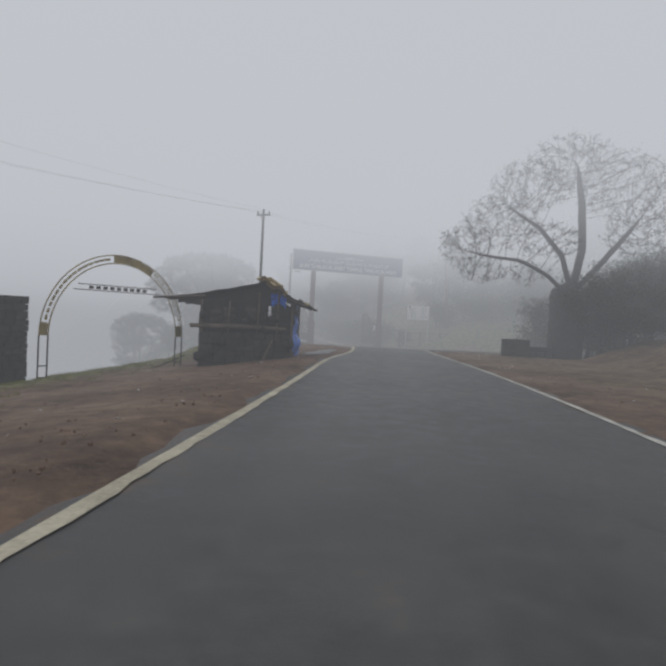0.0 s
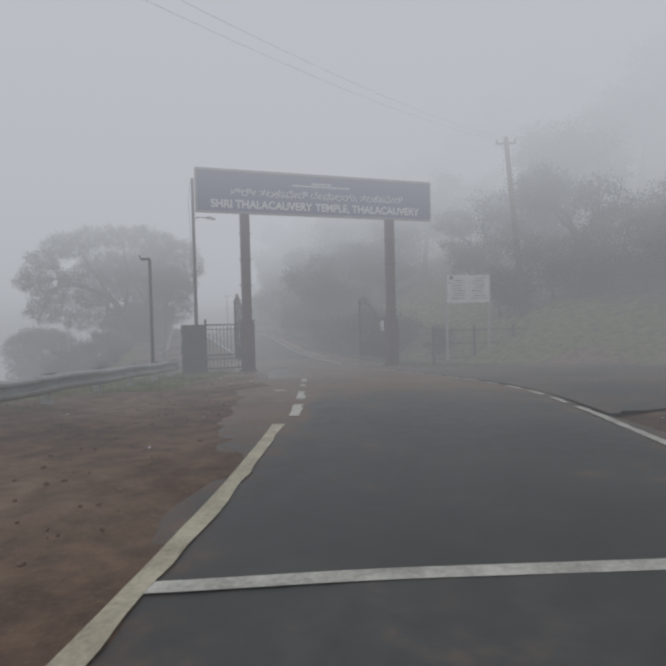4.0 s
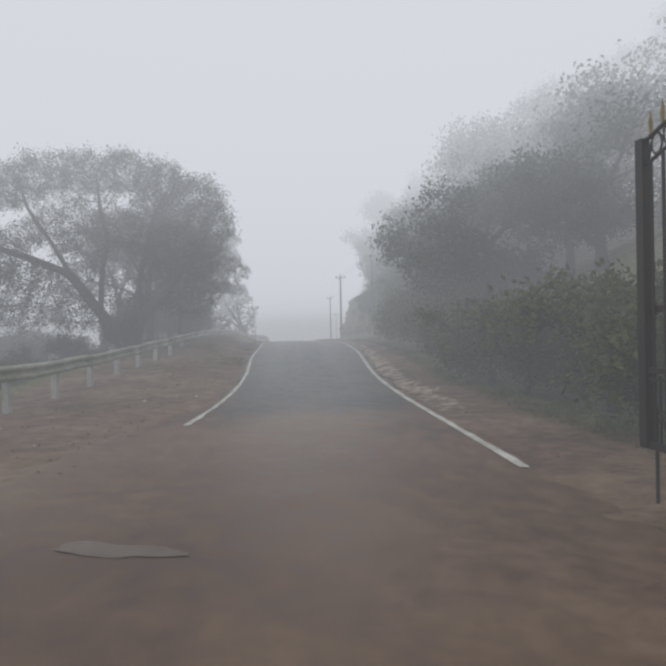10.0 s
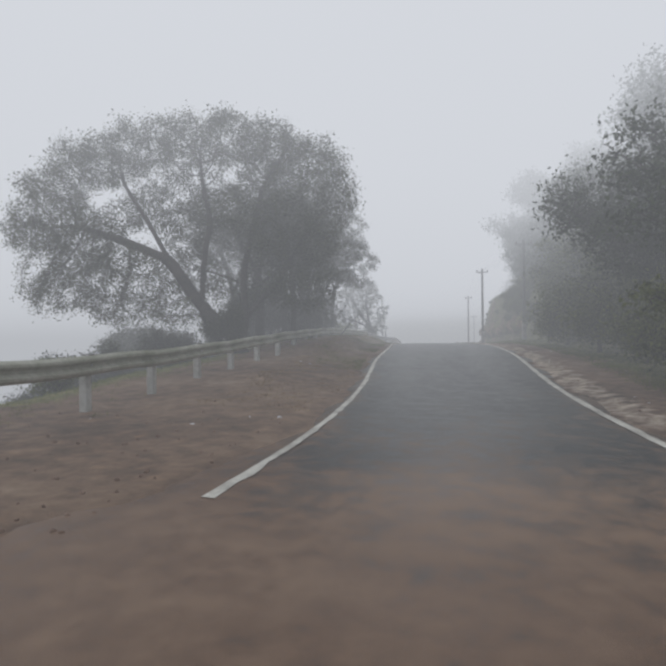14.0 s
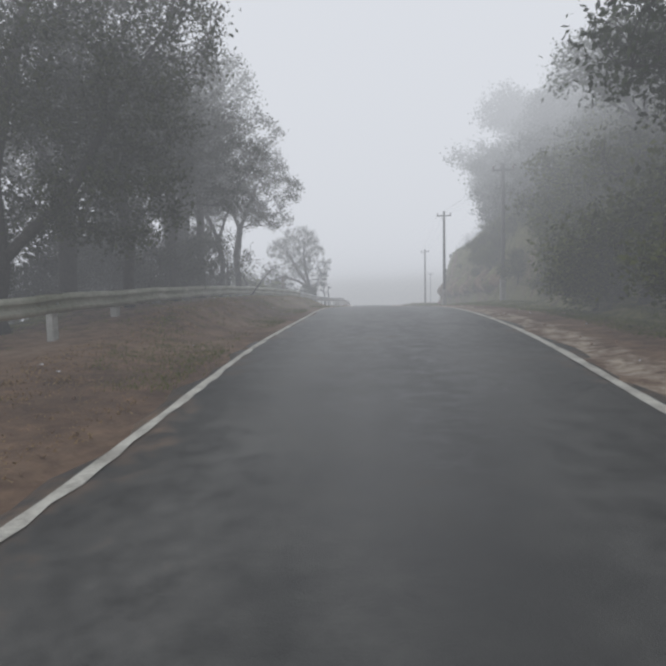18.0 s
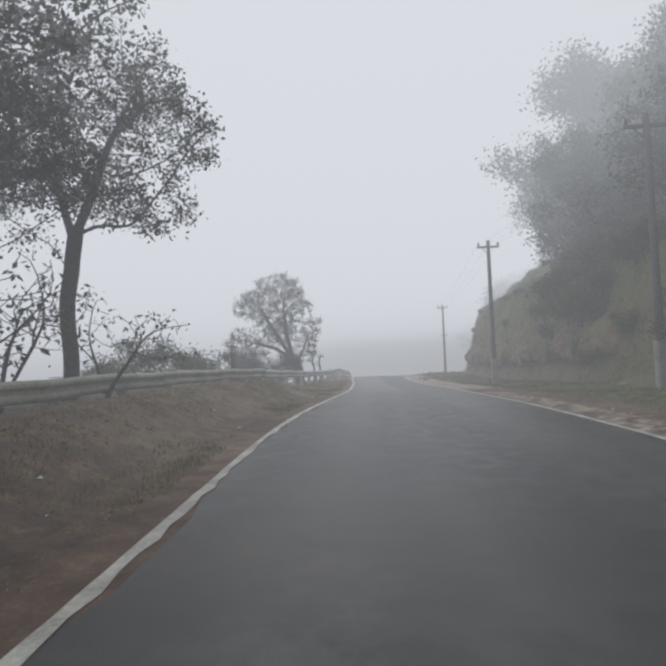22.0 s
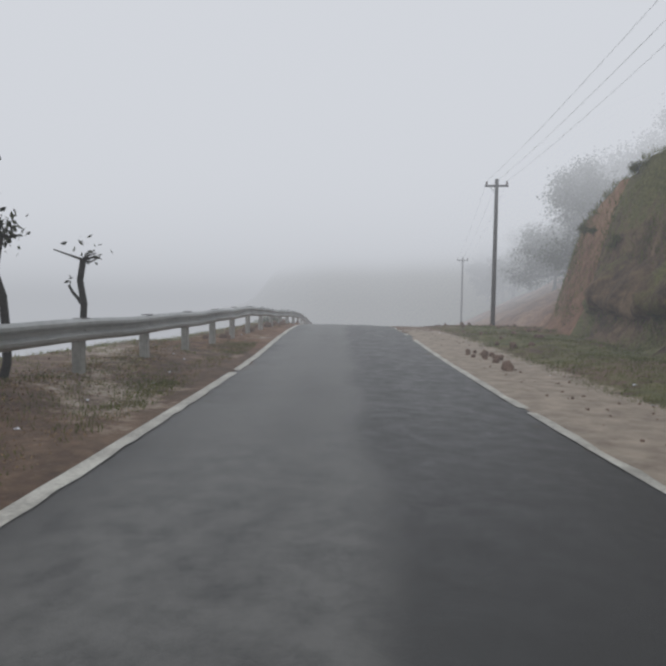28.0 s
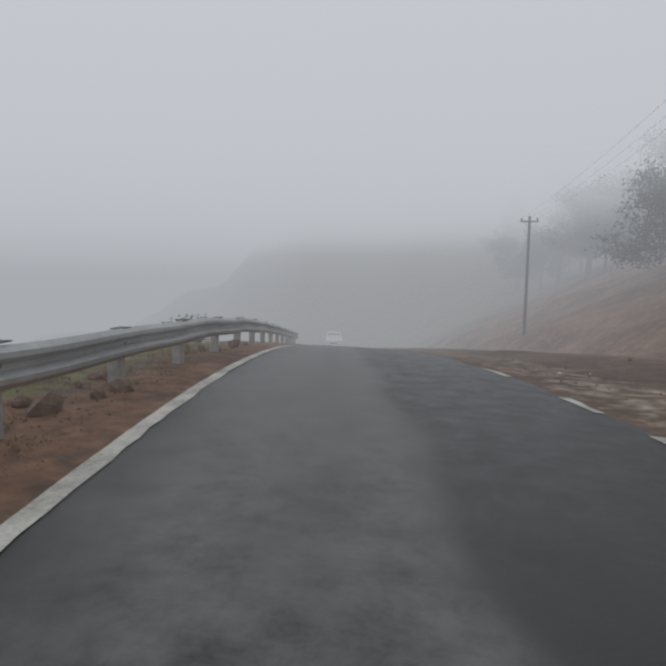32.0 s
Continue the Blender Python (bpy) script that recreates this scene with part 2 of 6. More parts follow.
M_WOOD = plain("weathered_timber", (0.16, 0.125, 0.095), (0.06, 0.047, 0.037), 0.85, 0, 2, 20, 0.5, 0.01)
M_CONC = plain("weathered_concrete", (0.36, 0.35, 0.33), (0.20, 0.19, 0.18), 0.85, 0, 1.5, 18, 0.4, 0.01)
M_WETCONC = plain("wet_concrete_apron", (0.20, 0.19, 0.175), (0.09, 0.085, 0.08), 0.42, 0, 1.2, 14, 0.1, 0.006)
M_POLE = plain("grey_power_pole", (0.13, 0.13, 0.125), (0.07, 0.068, 0.063), 0.8, 0, 1.5, 20, 0.3, 0.008)
M_IRON = plain("dark_painted_iron", (0.028, 0.024, 0.021), (0.05, 0.036, 0.026), 0.5, 0.3, 3, 40, 0.2, 0.003)
M_RUST = plain("red_oxide_steel", (0.12, 0.042, 0.027), (0.06, 0.028, 0.02), 0.6, 0.2, 2, 20, 0.3, 0.004)
M_GOLD = plain("dull_gold_paint", (0.40, 0.30, 0.10), (0.17, 0.13, 0.05), 0.55, 0.2, 3, 25, 0.2, 0.003)
M_BLUE = plain("blue_tarpaulin", (0.028, 0.21, 0.88), (0.016, 0.12, 0.6), 0.45, 0, 1.6, 9, 0.5, 0.03)
M_DARKTARP = plain("sooty_sheeting", (0.030, 0.028, 0.027), (0.014, 0.013, 0.013), 0.8, 0, 1.5, 9, 0.6, 0.03)
M_THATCH = plain("yellowed_plastic_sheet", (0.50, 0.38, 0.15), (0.28, 0.20, 0.09), 0.6, 0, 4, 20, 0.7, 0.03)
M_STONE = plain("dark_mossy_stone", (0.07, 0.068, 0.06), (0.03, 0.032, 0.026), 0.9, 0, 2, 12, 0.7, 0.03, vary=0.5)
M_SIGNBLUE = plain("blue_enamel_sign", (0.028, 0.05, 0.17), (0.02, 0.034, 0.12), 0.4, 0, 0.7, 10, 0.05, 0.002)
M_WHITE = plain("white_paint", (0.80, 0.80, 0.78), (0.66, 0.66, 0.63), 0.5, 0, 1, 14, 0.1, 0.002)
M_INK = plain("grey_print", (0.16, 0.17, 0.2), (0.12, 0.12, 0.15), 0.6)
M_BARK = plain("dark_bark", (0.060, 0.052, 0.045), (0.024, 0.021, 0.018), 0.9, 0, 2, 16, 0.8, 0.03)
M_BARKG = plain("grey_bark", (0.12, 0.11, 0.10), (0.05, 0.046, 0.042), 0.9, 0, 2, 16, 0.8, 0.03)
M_LEAF = leaf_mat("dark_tree_leaves", (0.014, 0.02, 0.008), (0.068, 0.078, 0.03), 0.45)
M_LEAF2 = leaf_mat("hill_tree_leaves", (0.014, 0.024, 0.007), (0.058, 0.085, 0.022), 0.5)
M_BUSH = leaf_mat("bush_leaves", (0.04, 0.054, 0.014), (0.16, 0.18, 0.05), 0.5, None, 0.35)
M_DRYLEAF = leaf_mat("sparse_dry_leaves", (0.03, 0.028, 0.02), (0.09, 0.08, 0.055), 0.6)
M_GRASS = leaf_mat("roadside_grass", (0.09, 0.11, 0.022), (0.22, 0.235, 0.055), 0.6, (0.34, 0.27, 0.11), 0.45)
M_DRYGRASS = leaf_mat("dry_litter_grass", (0.18, 0.11, 0.055), (0.36, 0.25, 0.13), 0.7, (0.42, 0.32, 0.18), 0.4)
M_ROCK = plain("clay_stones", (0.28, 0.19, 0.14), (0.15, 0.09, 0.06), 0.9, 0, 3, 20, 0.5, 0.02, vary=0.3)
M_WIRE = plain("black_wire", (0.06, 0.06, 0.06), None, 0.6)
M_CERAMIC = plain("brown_ceramic", (0.10, 0.05, 0.03), None, 0.25)
M_RUBBER = plain("black_rubber", (0.02, 0.02, 0.02), None, 0.8)
M_GLASSD = plain("dark_car_glass", (0.02, 0.025, 0.03), None, 0.08)
M_PAPER = plain("white_paper", (0.82, 0.82, 0.85), (0.7, 0.7, 0.74), 0.7)


def water_mat():
    m, nt, b = base_mat("muddy_water")
    n = noise_tex(nt, 1.2, 3)
    c = ramp(nt, n, [(0.35, (0.12, 0.08, 0.055)), (0.65, (0.19, 0.14, 0.105))])
    nt.links.new(c, b.inputs["Base Color"])
    b.inputs["Roughness"].default_value = 0.06
    bump(nt, b, noise_tex(nt, 6, 2), 0.03, 0.01)
    return m


M_WATER = water_mat()


# plain emission for the added backdrop shell, same colour as the mist's glow
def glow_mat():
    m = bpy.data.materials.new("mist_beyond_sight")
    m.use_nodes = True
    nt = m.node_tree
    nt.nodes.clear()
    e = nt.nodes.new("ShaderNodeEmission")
    e.inputs["Color"].default_value = (*MIST_GLOW, 1)
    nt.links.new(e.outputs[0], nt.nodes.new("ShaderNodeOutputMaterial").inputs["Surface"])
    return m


M_BACKDROP_GLOW = glow_mat()


# ---- mesh helpers ----
class Geo:
    """Collects vertices and faces for one mesh."""

    def __init__(self):
        self.v, self.f = [], []

    def quad(self, a, b, c, d):
        n = len(self.v)
        self.v += [tuple(a), tuple(b), tuple(c), tuple(d)]
        self.f.append((n, n + 1, n + 2, n + 3))

    def box(self, c, s, m=None, chamfer=0.0):
        """A box round c with size s; its vertical edges may be chamfered."""
        m = m or Matrix()
        hx, hy, hz = s[0] / 2, s[1] / 2, s[2] / 2
        k = chamfer
        if k:
            ring = [(-hx + k, -hy), (hx - k, -hy), (hx, -hy + k), (hx, hy - k), (hx - k, hy), (-hx + k, hy), (-hx, hy - k), (-hx, -hy + k)]
        else:
            ring = [(-hx, -hy), (hx, -hy), (hx, hy), (-hx, hy)]
        n, r = len(self.v), len(ring)
        for z in (-hz, hz):
            self.v += [tuple(m @ Vector((c[0] + x, c[1] + y, c[2] + z))) for x, y in ring]
        for i in range(r):
            j = (i + 1) % r
            self.f.append((n + i, n + j, n + r + j, n + r + i))
        self.f.append(tuple(n + i for i in reversed(range(r))))
        self.f.append(tuple(n + r + i for i in range(r)))
        return self

    def tube(self, pts, radii, seg=6, cap=True):
        pts = [Vector(p) for p in pts]
        if not isinstance(radii, (list, tuple)):
            radii = [radii] * len(pts)
        n0 = len(self.v)
        ref = None
        for i, p in enumerate(pts):
            d = (pts[min(i + 1, len(pts) - 1)] - pts[max(i - 1, 0)]).normalized()
            if ref is None:
                ref = d.orthogonal().normalized()
            ref = (ref - d * ref.dot(d))
            ref = ref.normalized() if ref.length > 1e-6 else d.orthogonal().normalized()
            q = d.cross(ref)
            for k in range(seg):
                a = 2 * math.pi * k / seg
                self.v.append(tuple(p + (ref * math.cos(a) + q * math.sin(a)) * radii[i]))
        for i in range(len(pts) - 1):
            for k in range(seg):
                a, b = n0 + i * seg + k, n0 + i * seg + (k + 1) % seg
                self.f.append((a, b, b + seg, a + seg))
        if cap:
            self.f.append(tuple(n0 + k for k in reversed(range(seg))))
            self.f.append(tuple(n0 + (len(pts) - 1) * seg + k for k in range(seg)))
        return self

    def sheet(self, rows):
        """A grid of points, row by row."""
        n, w = len(self.v), len(rows[0])
        for r in rows:
            self.v += [tuple(p) for p in r]
        for i in range(len(rows) - 1):
            for j in range(w - 1):
                a = n + i * w + j
                self.f.append((a, a + 1, a + w + 1, a + w))
        return self

    def rock(self, c, r, rng):
        bm = bmesh.new()
        bmesh.ops.create_icosphere(bm, subdivisions=1, radius=1)
        n = len(self.v)
        sx, sy, sz = (r * rng.uniform(0.7, 1.2) for _ in range(3))
        rot = Euler((rng.uniform(0, 6), rng.uniform(0, 6), rng.uniform(0, 6))).to_matrix()
        for v in bm.verts:
            p = v.co * rng.uniform(0.75, 1.15)
            q = rot @ Vector((p.x * sx, p.y * sy, p.z * sz * 0.75))
            self.v.append((c[0] + q.x, c[1] + q.y, c[2] + q.z))
        self.f += [tuple(n + v.index for v in f.verts) for f in bm.faces]
        bm.free()
        return self

    def mesh(self, name, mat=None, smooth=False):
        me = bpy.data.meshes.new(name)
        me.from_pydata(self.v, [], self.f)
        if mat:
            me.materials.append(mat)
        if smooth:
            me.polygons.foreach_set("use_smooth", [True] * len(me.polygons))
        me.update()
        return me


def part(name, g, mat, parent=None, label="", smooth=False):
    ob = new(name, g.mesh(name, mat, smooth) if isinstance(g, Geo) else g)
    if parent:
        ob.parent = parent
    return tagged(ob, label)


def thing(name, label, category, at=(0, 0, 0), group="", kind="", rz=0.0):
    ob = new(name)
    ob.empty_display_size = 0.2
    ob.matrix_basis = pose(*at, 0, 0, rz)
    return tagged(ob, label, category, group, kind)


def text_mesh(words, size, depth=0.004, bold=0.0):
    c = bpy.data.curves.new("writing", "FONT")
    c.body, c.size, c.extrude, c.offset = words, size, depth, bold
    c.align_x, c.align_y = "CENTER", "CENTER"
    ob = bpy.data.objects.new("writing_tmp", c)
    me = bpy.data.meshes.new_from_object(ob)
    bpy.data.objects.remove(ob)
    return me


# ---- lie of the land ----
def table(pairs):
    ys, vs = [p[0] for p in pairs], [p[1] for p in pairs]
    fine = np.arange(-320, 420, 0.5)
    vals = np.interp(fine, ys, vs)
    lo, hi = vals[0], vals[-1]
    k = np.ones(9) / 9
    vals = np.convolve(np.concatenate([np.full(8, lo), vals, np.full(8, hi)]), np.convolve(k, k), "valid")
    return lambda y: np.interp(y, fine, vals)


PROFILE = table([(-320, 2.6), (-26, 0.23), (-11, 0.15), (0, 0.0), (5, -0.12), (9, -0.28), (12.3, -0.45), (18, -0.76), (21.8, -0.98), (25, -1.06),
                 (28, -1.06), (31, -1.0), (34.6, -0.85), (38, -0.66), (41, -0.51), (44.5, -0.4), (48, -0.31), (52, -0.27), (56, -0.29), (61, -0.36),
                 (65.6, -0.5), (70.6, -0.66), (74, -0.75), (78, -0.81), (84, -0.84), (89, -0.82), (93, -0.84), (96, -0.96), (100, -1.28), (104, -1.75), (117, -3.4),
                 (130, -5.1), (142, -6.7), (160, -9.4), (420, -38)])
LEFT = table([(-320, -49), (-21.2, -4.31), (-15.1, -3.39), (-7.1, -2.39), (-4, -1.55), (0, -0.98), (3.2, -0.72), (7.3, -0.55), (12, -0.7), (18, -2.0), (23, -3.4),
              (25.9, -3.98), (28.6, -4.52), (31.2, -5.14), (34.4, -6.02), (38.5, -7.45), (41.6, -8.3), (46.6, -9.7), (52.8, -11.7), (55.3, -12.3),
              (58.3, -13.0), (63, -14.1), (66.4, -15.1), (68.5, -15.75), (72.7, -17.05), (76, -18.15), (80.1, -19.4), (85.7, -21.4), (92.5, -23.6), (103, -26.5), (142, -39.0), (420, -135)])
RIGHT = table([(-320, -45), (-19.2, 0.84), (-13.6, 1.48), (-4.75, 2.3), (-1.7, 2.52), (4.5, 3.3), (6.8, 3.72), (8.4, 3.75), (10.9, 3.45), (13, 2.99), (16.8, 2.33),
               (18.4, 1.9), (23.8, 0.88), (27, 0.0), (31.7, -1.42), (35.6, -2.4), (40.3, -3.35), (44.5, -4.35), (51, -6.1), (55.1, -7.4), (58, -8.3), (61.4, -9.5),
               (68.1, -11.4), (70.7, -12.2), (73.7, -13.3), (77.7, -14.6), (81.9, -16.0), (86.9, -17.55), (89.5, -18.4), (94, -19.9), (98, -21.3), (142, -36), (420, -130)])
RAIL = table([(-320, -58), (-10, -9), (3, -5.0), (8, -4.62), (14.5, -4.65), (17, -4.8), (21, -6.6), (23, -7.1), (25, -7.6), (29.2, -8.65), (31.2, -9.12), (33.2, -9.6), (35.4, -10.15), (41.2, -11.4),
              (52, -14.6), (62, -16.8), (71, -19.1), (74, -19.75), (78.2, -20.5), (82, -21.5), (86, -22.65), (89.7, -23.6), (92.5, -24.35), (98, -25.8), (110, -29.5), (142, -39.9), (420, -137)])
EDGE = table([(-320, -62), (-30, -11.5), (-12, -9.6), (0, -8.2), (4, -6.6), (8, -5.8), (16, -6.2), (22, -9.3), (32, -11.5), (41, -13.4), (50, -16.6), (62, -19.4), (70, -21.6), (78, -22.9), (85, -23.9), (92, -25.2), (110, -30.5), (142, -41), (420, -138)])
BANKFOOT = table([(-320, 6), (-2, 5), (4, 8.5), (15, 8.5), (19, 4.2), (23, 2.6), (50, 2.8), (56, 3.6), (66, 4.0), (76, 3.9), (86, 4.7), (92, 5.4), (97, 7.5), (110, 6.5), (420, 6.5)])
CUT = table([(-320, 0), (46, 0), (52, 2.0), (58, 3.6), (70, 4.4), (90, 4.9), (93.5, 3.4), (96, 0.6), (98, 0.0), (420, 0.0)])
RISE = table([(-320, 0.22), (-6, 0.22), (4, 0.25), (20, 0.3), (28, 0.5), (50, 0.6), (90, 0.65), (97, 0.5), (420, 0.5)])


def sstep(a, b, x):
    t = np.clip((x - a) / (b - a), 0, 1)
    return t * t * (3 - 2 * t)


def waves(x, y, k, seed=0.0):
    return (np.sin(x * k + seed) * np.cos(y * k * 1.13 + seed * 1.7) + 0.5 * np.sin(x * k * 2.3 + y * k * 1.9 + seed * 3.1) + 0.25 * np.cos(x * k * 4.7 - y * k * 4.1 + seed)) / 1.75


def land(x, y):
    """Height of the ground sheet."""
    x, y = np.asarray(x, float), np.asarray(y, float)
    g = PROFILE(y)
    dl, dr, de = LEFT(y) - x, x - RIGHT(y), EDGE(y) - x
    z = g.copy()
    inroad = (dl < 0.3) & (dr < 0.3)
    shoulder = np.minimum(np.clip(np.maximum(dl, dr) - 0.3, 0, 2), 2) / 2
    z = z + shoulder * waves(x, y, 1.3) * 0.05 + shoulder * 0.02
    # the verge falls away beside the hut and the arch
    z = z - 0.13 * np.clip(dl - 0.8, 0, 5) * (1 - sstep(-3, 3, y))
    # valley side
    d = np.clip(de, 0, None)
    z = z - np.where(d < 40, 0.62 * d, 24.8 + 0.1 * (np.minimum(d, 200) - 40)) * sstep(0, 1.5, d) + sstep(1, 6, d) * waves(x, y, 0.7, 2) * 0.5
    # hill side
    f = BANKFOOT(y)
    b = np.clip(dr - f, 0, None)
    cut = CUT(y)
    lean = 0.26 + 0.07 * waves(x * 0, y, 0.5, 1)
    face = np.minimum(b / lean, cut) + np.where(cut > 0.3, waves(x, y, 1.9, 4) * 0.25 * sstep(0, 0.8, b), 0)
    past = np.clip(b - cut * lean, 0, None)
    z = z + face + RISE(y) * np.where(past < 60, past, 60 + 0.2 * (np.minimum(past, 300) - 60)) * sstep(0, 2.5, past) + sstep(0, 4, past) * waves(x, y, 0.55, 5) * 0.4
    # raised left verge under the rail
    z = z + (0.14 * sstep(29, 34, y) + 0.38 * sstep(38, 43, y)) * sstep(0.8, 2.4, dl) * (1 - sstep(60, 66, y))
    # heaped soil round the rail posts before the crest
    z = z + 0.16 * sstep(66, 69, y) * (1 - sstep(80, 86, y)) * sstep(0.9, 2.2, dl) * (1 - sstep(-0.3, 0.6, de))
    # far slope across the valley
    ridge = (26 + 5 * waves(x, y, 0.09, 2)) * sstep(150, 195, y) * (1 - 0.45 * sstep(60, 200, np.abs(x + 40)))
    z = z + ridge
    # low verge between road edge and bank
    z = z + np.where((dr > 1.6) & (dr < f + 0.2) & (y > 52), sstep(1.6, 3.2, dr) * 0.12, 0)
    return np.where(inroad, g - 0.05 + ridge, z)


def lz(x, y):
    return float(land(x, y))


def grid_y():
    return np.concatenate([np.arange(-320, -40, 12), np.arange(-40, 105, 0.4), np.arange(105, 160, 1.5), np.arange(160, 421, 12)])


def add_attr(me, name, vals):
    a = me.attributes.new(name, "FLOAT", "POINT")
    a.data.foreach_set("value", np.asarray(vals, np.float32))


def make_ground():
    ys = grid_y()
    left = np.concatenate([-np.geomspace(300, 12, 30), np.arange(-11.5, 0, 0.45)])
    mid = np.linspace(0, 1, 5)
    right = np.concatenate([np.arange(0.4, 14, 0.35), np.geomspace(14.5, 320, 34)])
    xs = []
    for y in ys:
        l, r = float(LEFT(y)) - 0.3, float(RIGHT(y)) + 0.3
        xs.append(np.concatenate([l + left, l + (r - l) * mid, r + right]))
    X = np.array(xs)
    Y = np.repeat(ys[:, None], X.shape[1], 1)
    Z = land(X, Y)
    n, w = X.shape
    idx = np.arange(n * w).reshape(n, w)
    faces = np.stack([idx[:-1, :-1], idx[:-1, 1:], idx[1:, 1:], idx[1:, :-1]], -1).reshape(-1, 4)
    me = bpy.data.meshes.new("ground")
    me.from_pydata(np.stack([X, Y, Z], -1).reshape(-1, 3).tolist(), [], faces.tolist())
    me.polygons.foreach_set("use_smooth", [True] * len(me.polygons))
    me.materials.append(M_GROUND)
    me.materials.append(M_BANK)
    dl, dr, de = LEFT(Y) - X, X - RIGHT(Y), EDGE(Y) - X
    grass = np.where(dl > 0, sstep(-1.2, 0.4, de) * 0.9, 0.0)
    grass = np.where((dl > 0) & (Y > 40), np.maximum(grass, 0.42 * sstep(40, 52, Y) * sstep(0.3, 1.2, dl)), grass)
    grass = np.where(Y > 66, grass - 0.2 * sstep(66, 70, Y) * (de < -0.6) + 0.25 * (dl > 0) * (de < 0) * waves(X, Y, 1.6, 7), grass)
    gr = sstep(1.0, 2.0, dr) * np.where(Y > 62, 0.56 + 0.3 * waves(X, Y, 1.1, 9), np.where(Y > 18, 0.75, 0.35))
    gr = np.where((Y > 3) & (Y < 18), sstep(6.5, 9, dr) * 0.85, gr)
    gr = np.where((Y > 18) & (Y < 50), sstep(1.6, 2.6, dr) * 0.95, gr)
    gr = np.where(Y > 91, gr * (1 - sstep(91, 95, Y) * 0.65), gr)
    grass = np.where(dr > 0, gr, grass)
    grass = np.where(Y > 135, 0.62, grass)
    grass = np.where((dl > 0) & (Y > 8) & (Y < 19), np.maximum(grass, 0.95 * sstep(3.0, 3.7, -X) * sstep(8, 11, Y)), grass)
    f = BANKFOOT(Y)
    steep = np.where((CUT(Y) > 0.4), sstep(-0.1, 0.3, dr - f) * (1 - sstep(0.0, 0.8, dr - f - CUT(Y) * 0.28)), 0)
    grass = np.where(steep > 0.3, 0.5 - 0.3 * sstep(74, 86, Y) + 0.3 * waves(X, Y, 0.8, 3) + 0.45 * sstep(0.6, 1.2, dr - f), grass)
    clay = np.where((Y > 87), sstep(87, 90, Y) * (1 - sstep(130, 150, Y)) * (0.3 + 0.7 * sstep(3.5, 5.0, dr)) * (1 - sstep(25, 45, dr)) * (dr > 0), 0.0)
    clay = np.maximum(clay, np.where((dl > 0) & (de < -0.4), (0.5 * sstep(60, 66, Y) - 0.3 * sstep(69, 73, Y) + 0.4 * sstep(78, 84, Y)) * (1 - sstep(105, 120, Y)) + 0.3 * sstep(4, 9, Y) * (Y < 50), 0))
    sand = np.where((dr > -0.1) & (Y > 62), (1 - sstep(1.3, 2.4, dr)) * (0.85 - 0.4 * sstep(86, 93, Y)), 0) * sstep(62, 68, Y) * (1 - sstep(105, 120, Y))
    sand = np.where((dr > -0.1) & (Y > 24) & (Y < 62), (1 - sstep(0.7, 1.5, dr)) * 0.5 * sstep(22, 30, Y), sand)
    sand = np.where((dl > 0.2) & (de < -0.3) & (Y > 60), (0.36 + 0.3 * waves(X, Y, 0.9, 6)) * sstep(60, 66, Y) * (1 - sstep(84, 92, Y)), sand)
    for nm, a in (("grass", grass), ("clay", clay), ("sand", sand)):
        add_attr(me, nm, a.ravel())
    st = (steep > 0.3)
    quad_steep = ((st[:-1, :-1] | st[1:, 1:]) & (Y[:-1, :-1] < 88.5)).ravel()
    me.polygons.foreach_set("material_index", quad_steep.astype(np.int32))
    me.update()
    return tagged(new("ground", me), "red-brown soil verges, grassy valley edge and cut earth bank", "ground", kind="structure")


GROUND = make_ground()


def backdrop_shell():
    """Glowing shell added far beyond everything, standing in for endless bright mist."""
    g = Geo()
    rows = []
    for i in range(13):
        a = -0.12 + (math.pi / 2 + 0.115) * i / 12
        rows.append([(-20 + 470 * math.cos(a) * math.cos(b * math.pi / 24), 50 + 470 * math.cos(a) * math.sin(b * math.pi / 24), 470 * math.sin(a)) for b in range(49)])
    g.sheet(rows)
    return tagged(new("backdrop", g.mesh("backdrop", M_BACKDROP_GLOW, True)), "bright grey mist closing the view", "sky", kind="structure")


backdrop_shell()


def bank_lip():
    """Root-bound lip that overhangs the undercut foot of the bank."""
    ys = np.arange(60, 91.5, 0.22)
    sec = [(0.75, 2.15), (0.3, 1.75), (0.02, 1.35), (-0.12, 1.08), (-0.08, 0.88), (0.22, 0.78), (0.55, 0.8)]
    rows = []
    for y in ys:
        k = float(sstep(60, 64, y) * (1 - sstep(87.5, 91, y)))
        x0 = float(RIGHT(y)) + float(BANKFOOT(y))
        z0 = float(PROFILE(y)) + 0.1
        w = 0.16 * math.sin(y * 1.9) + 0.1 * math.sin(y * 4.7 + 1) + 0.05 * math.sin(y * 11)
        row = []
        for i, (d, h) in enumerate(sec):
            wob = w * math.sin(math.pi * i / (len(sec) - 1)) + 0.04 * math.sin(y * 13 + i * 2.1)
            row.append((x0 + d - wob * 0.7 + (1 - k) * 0.9, y, z0 + h + w * 0.8 + 0.05 * math.sin(y * 7 + i)))
        rows.append(row)
    me = Geo().sheet(rows).mesh("bank_lip", M_BANK, True)
    add_attr(me, "grass", [0.3 + 0.25 * math.sin(v.co.y * 1.3) + (0.3 if i % len(sec) < 2 else 0.0) for i, v in enumerate(me.vertices)])
    return tagged(new("bank_lip", me), "root-bound earth lip over the undercut bank foot", "bank", kind="structure")


bank_lip()


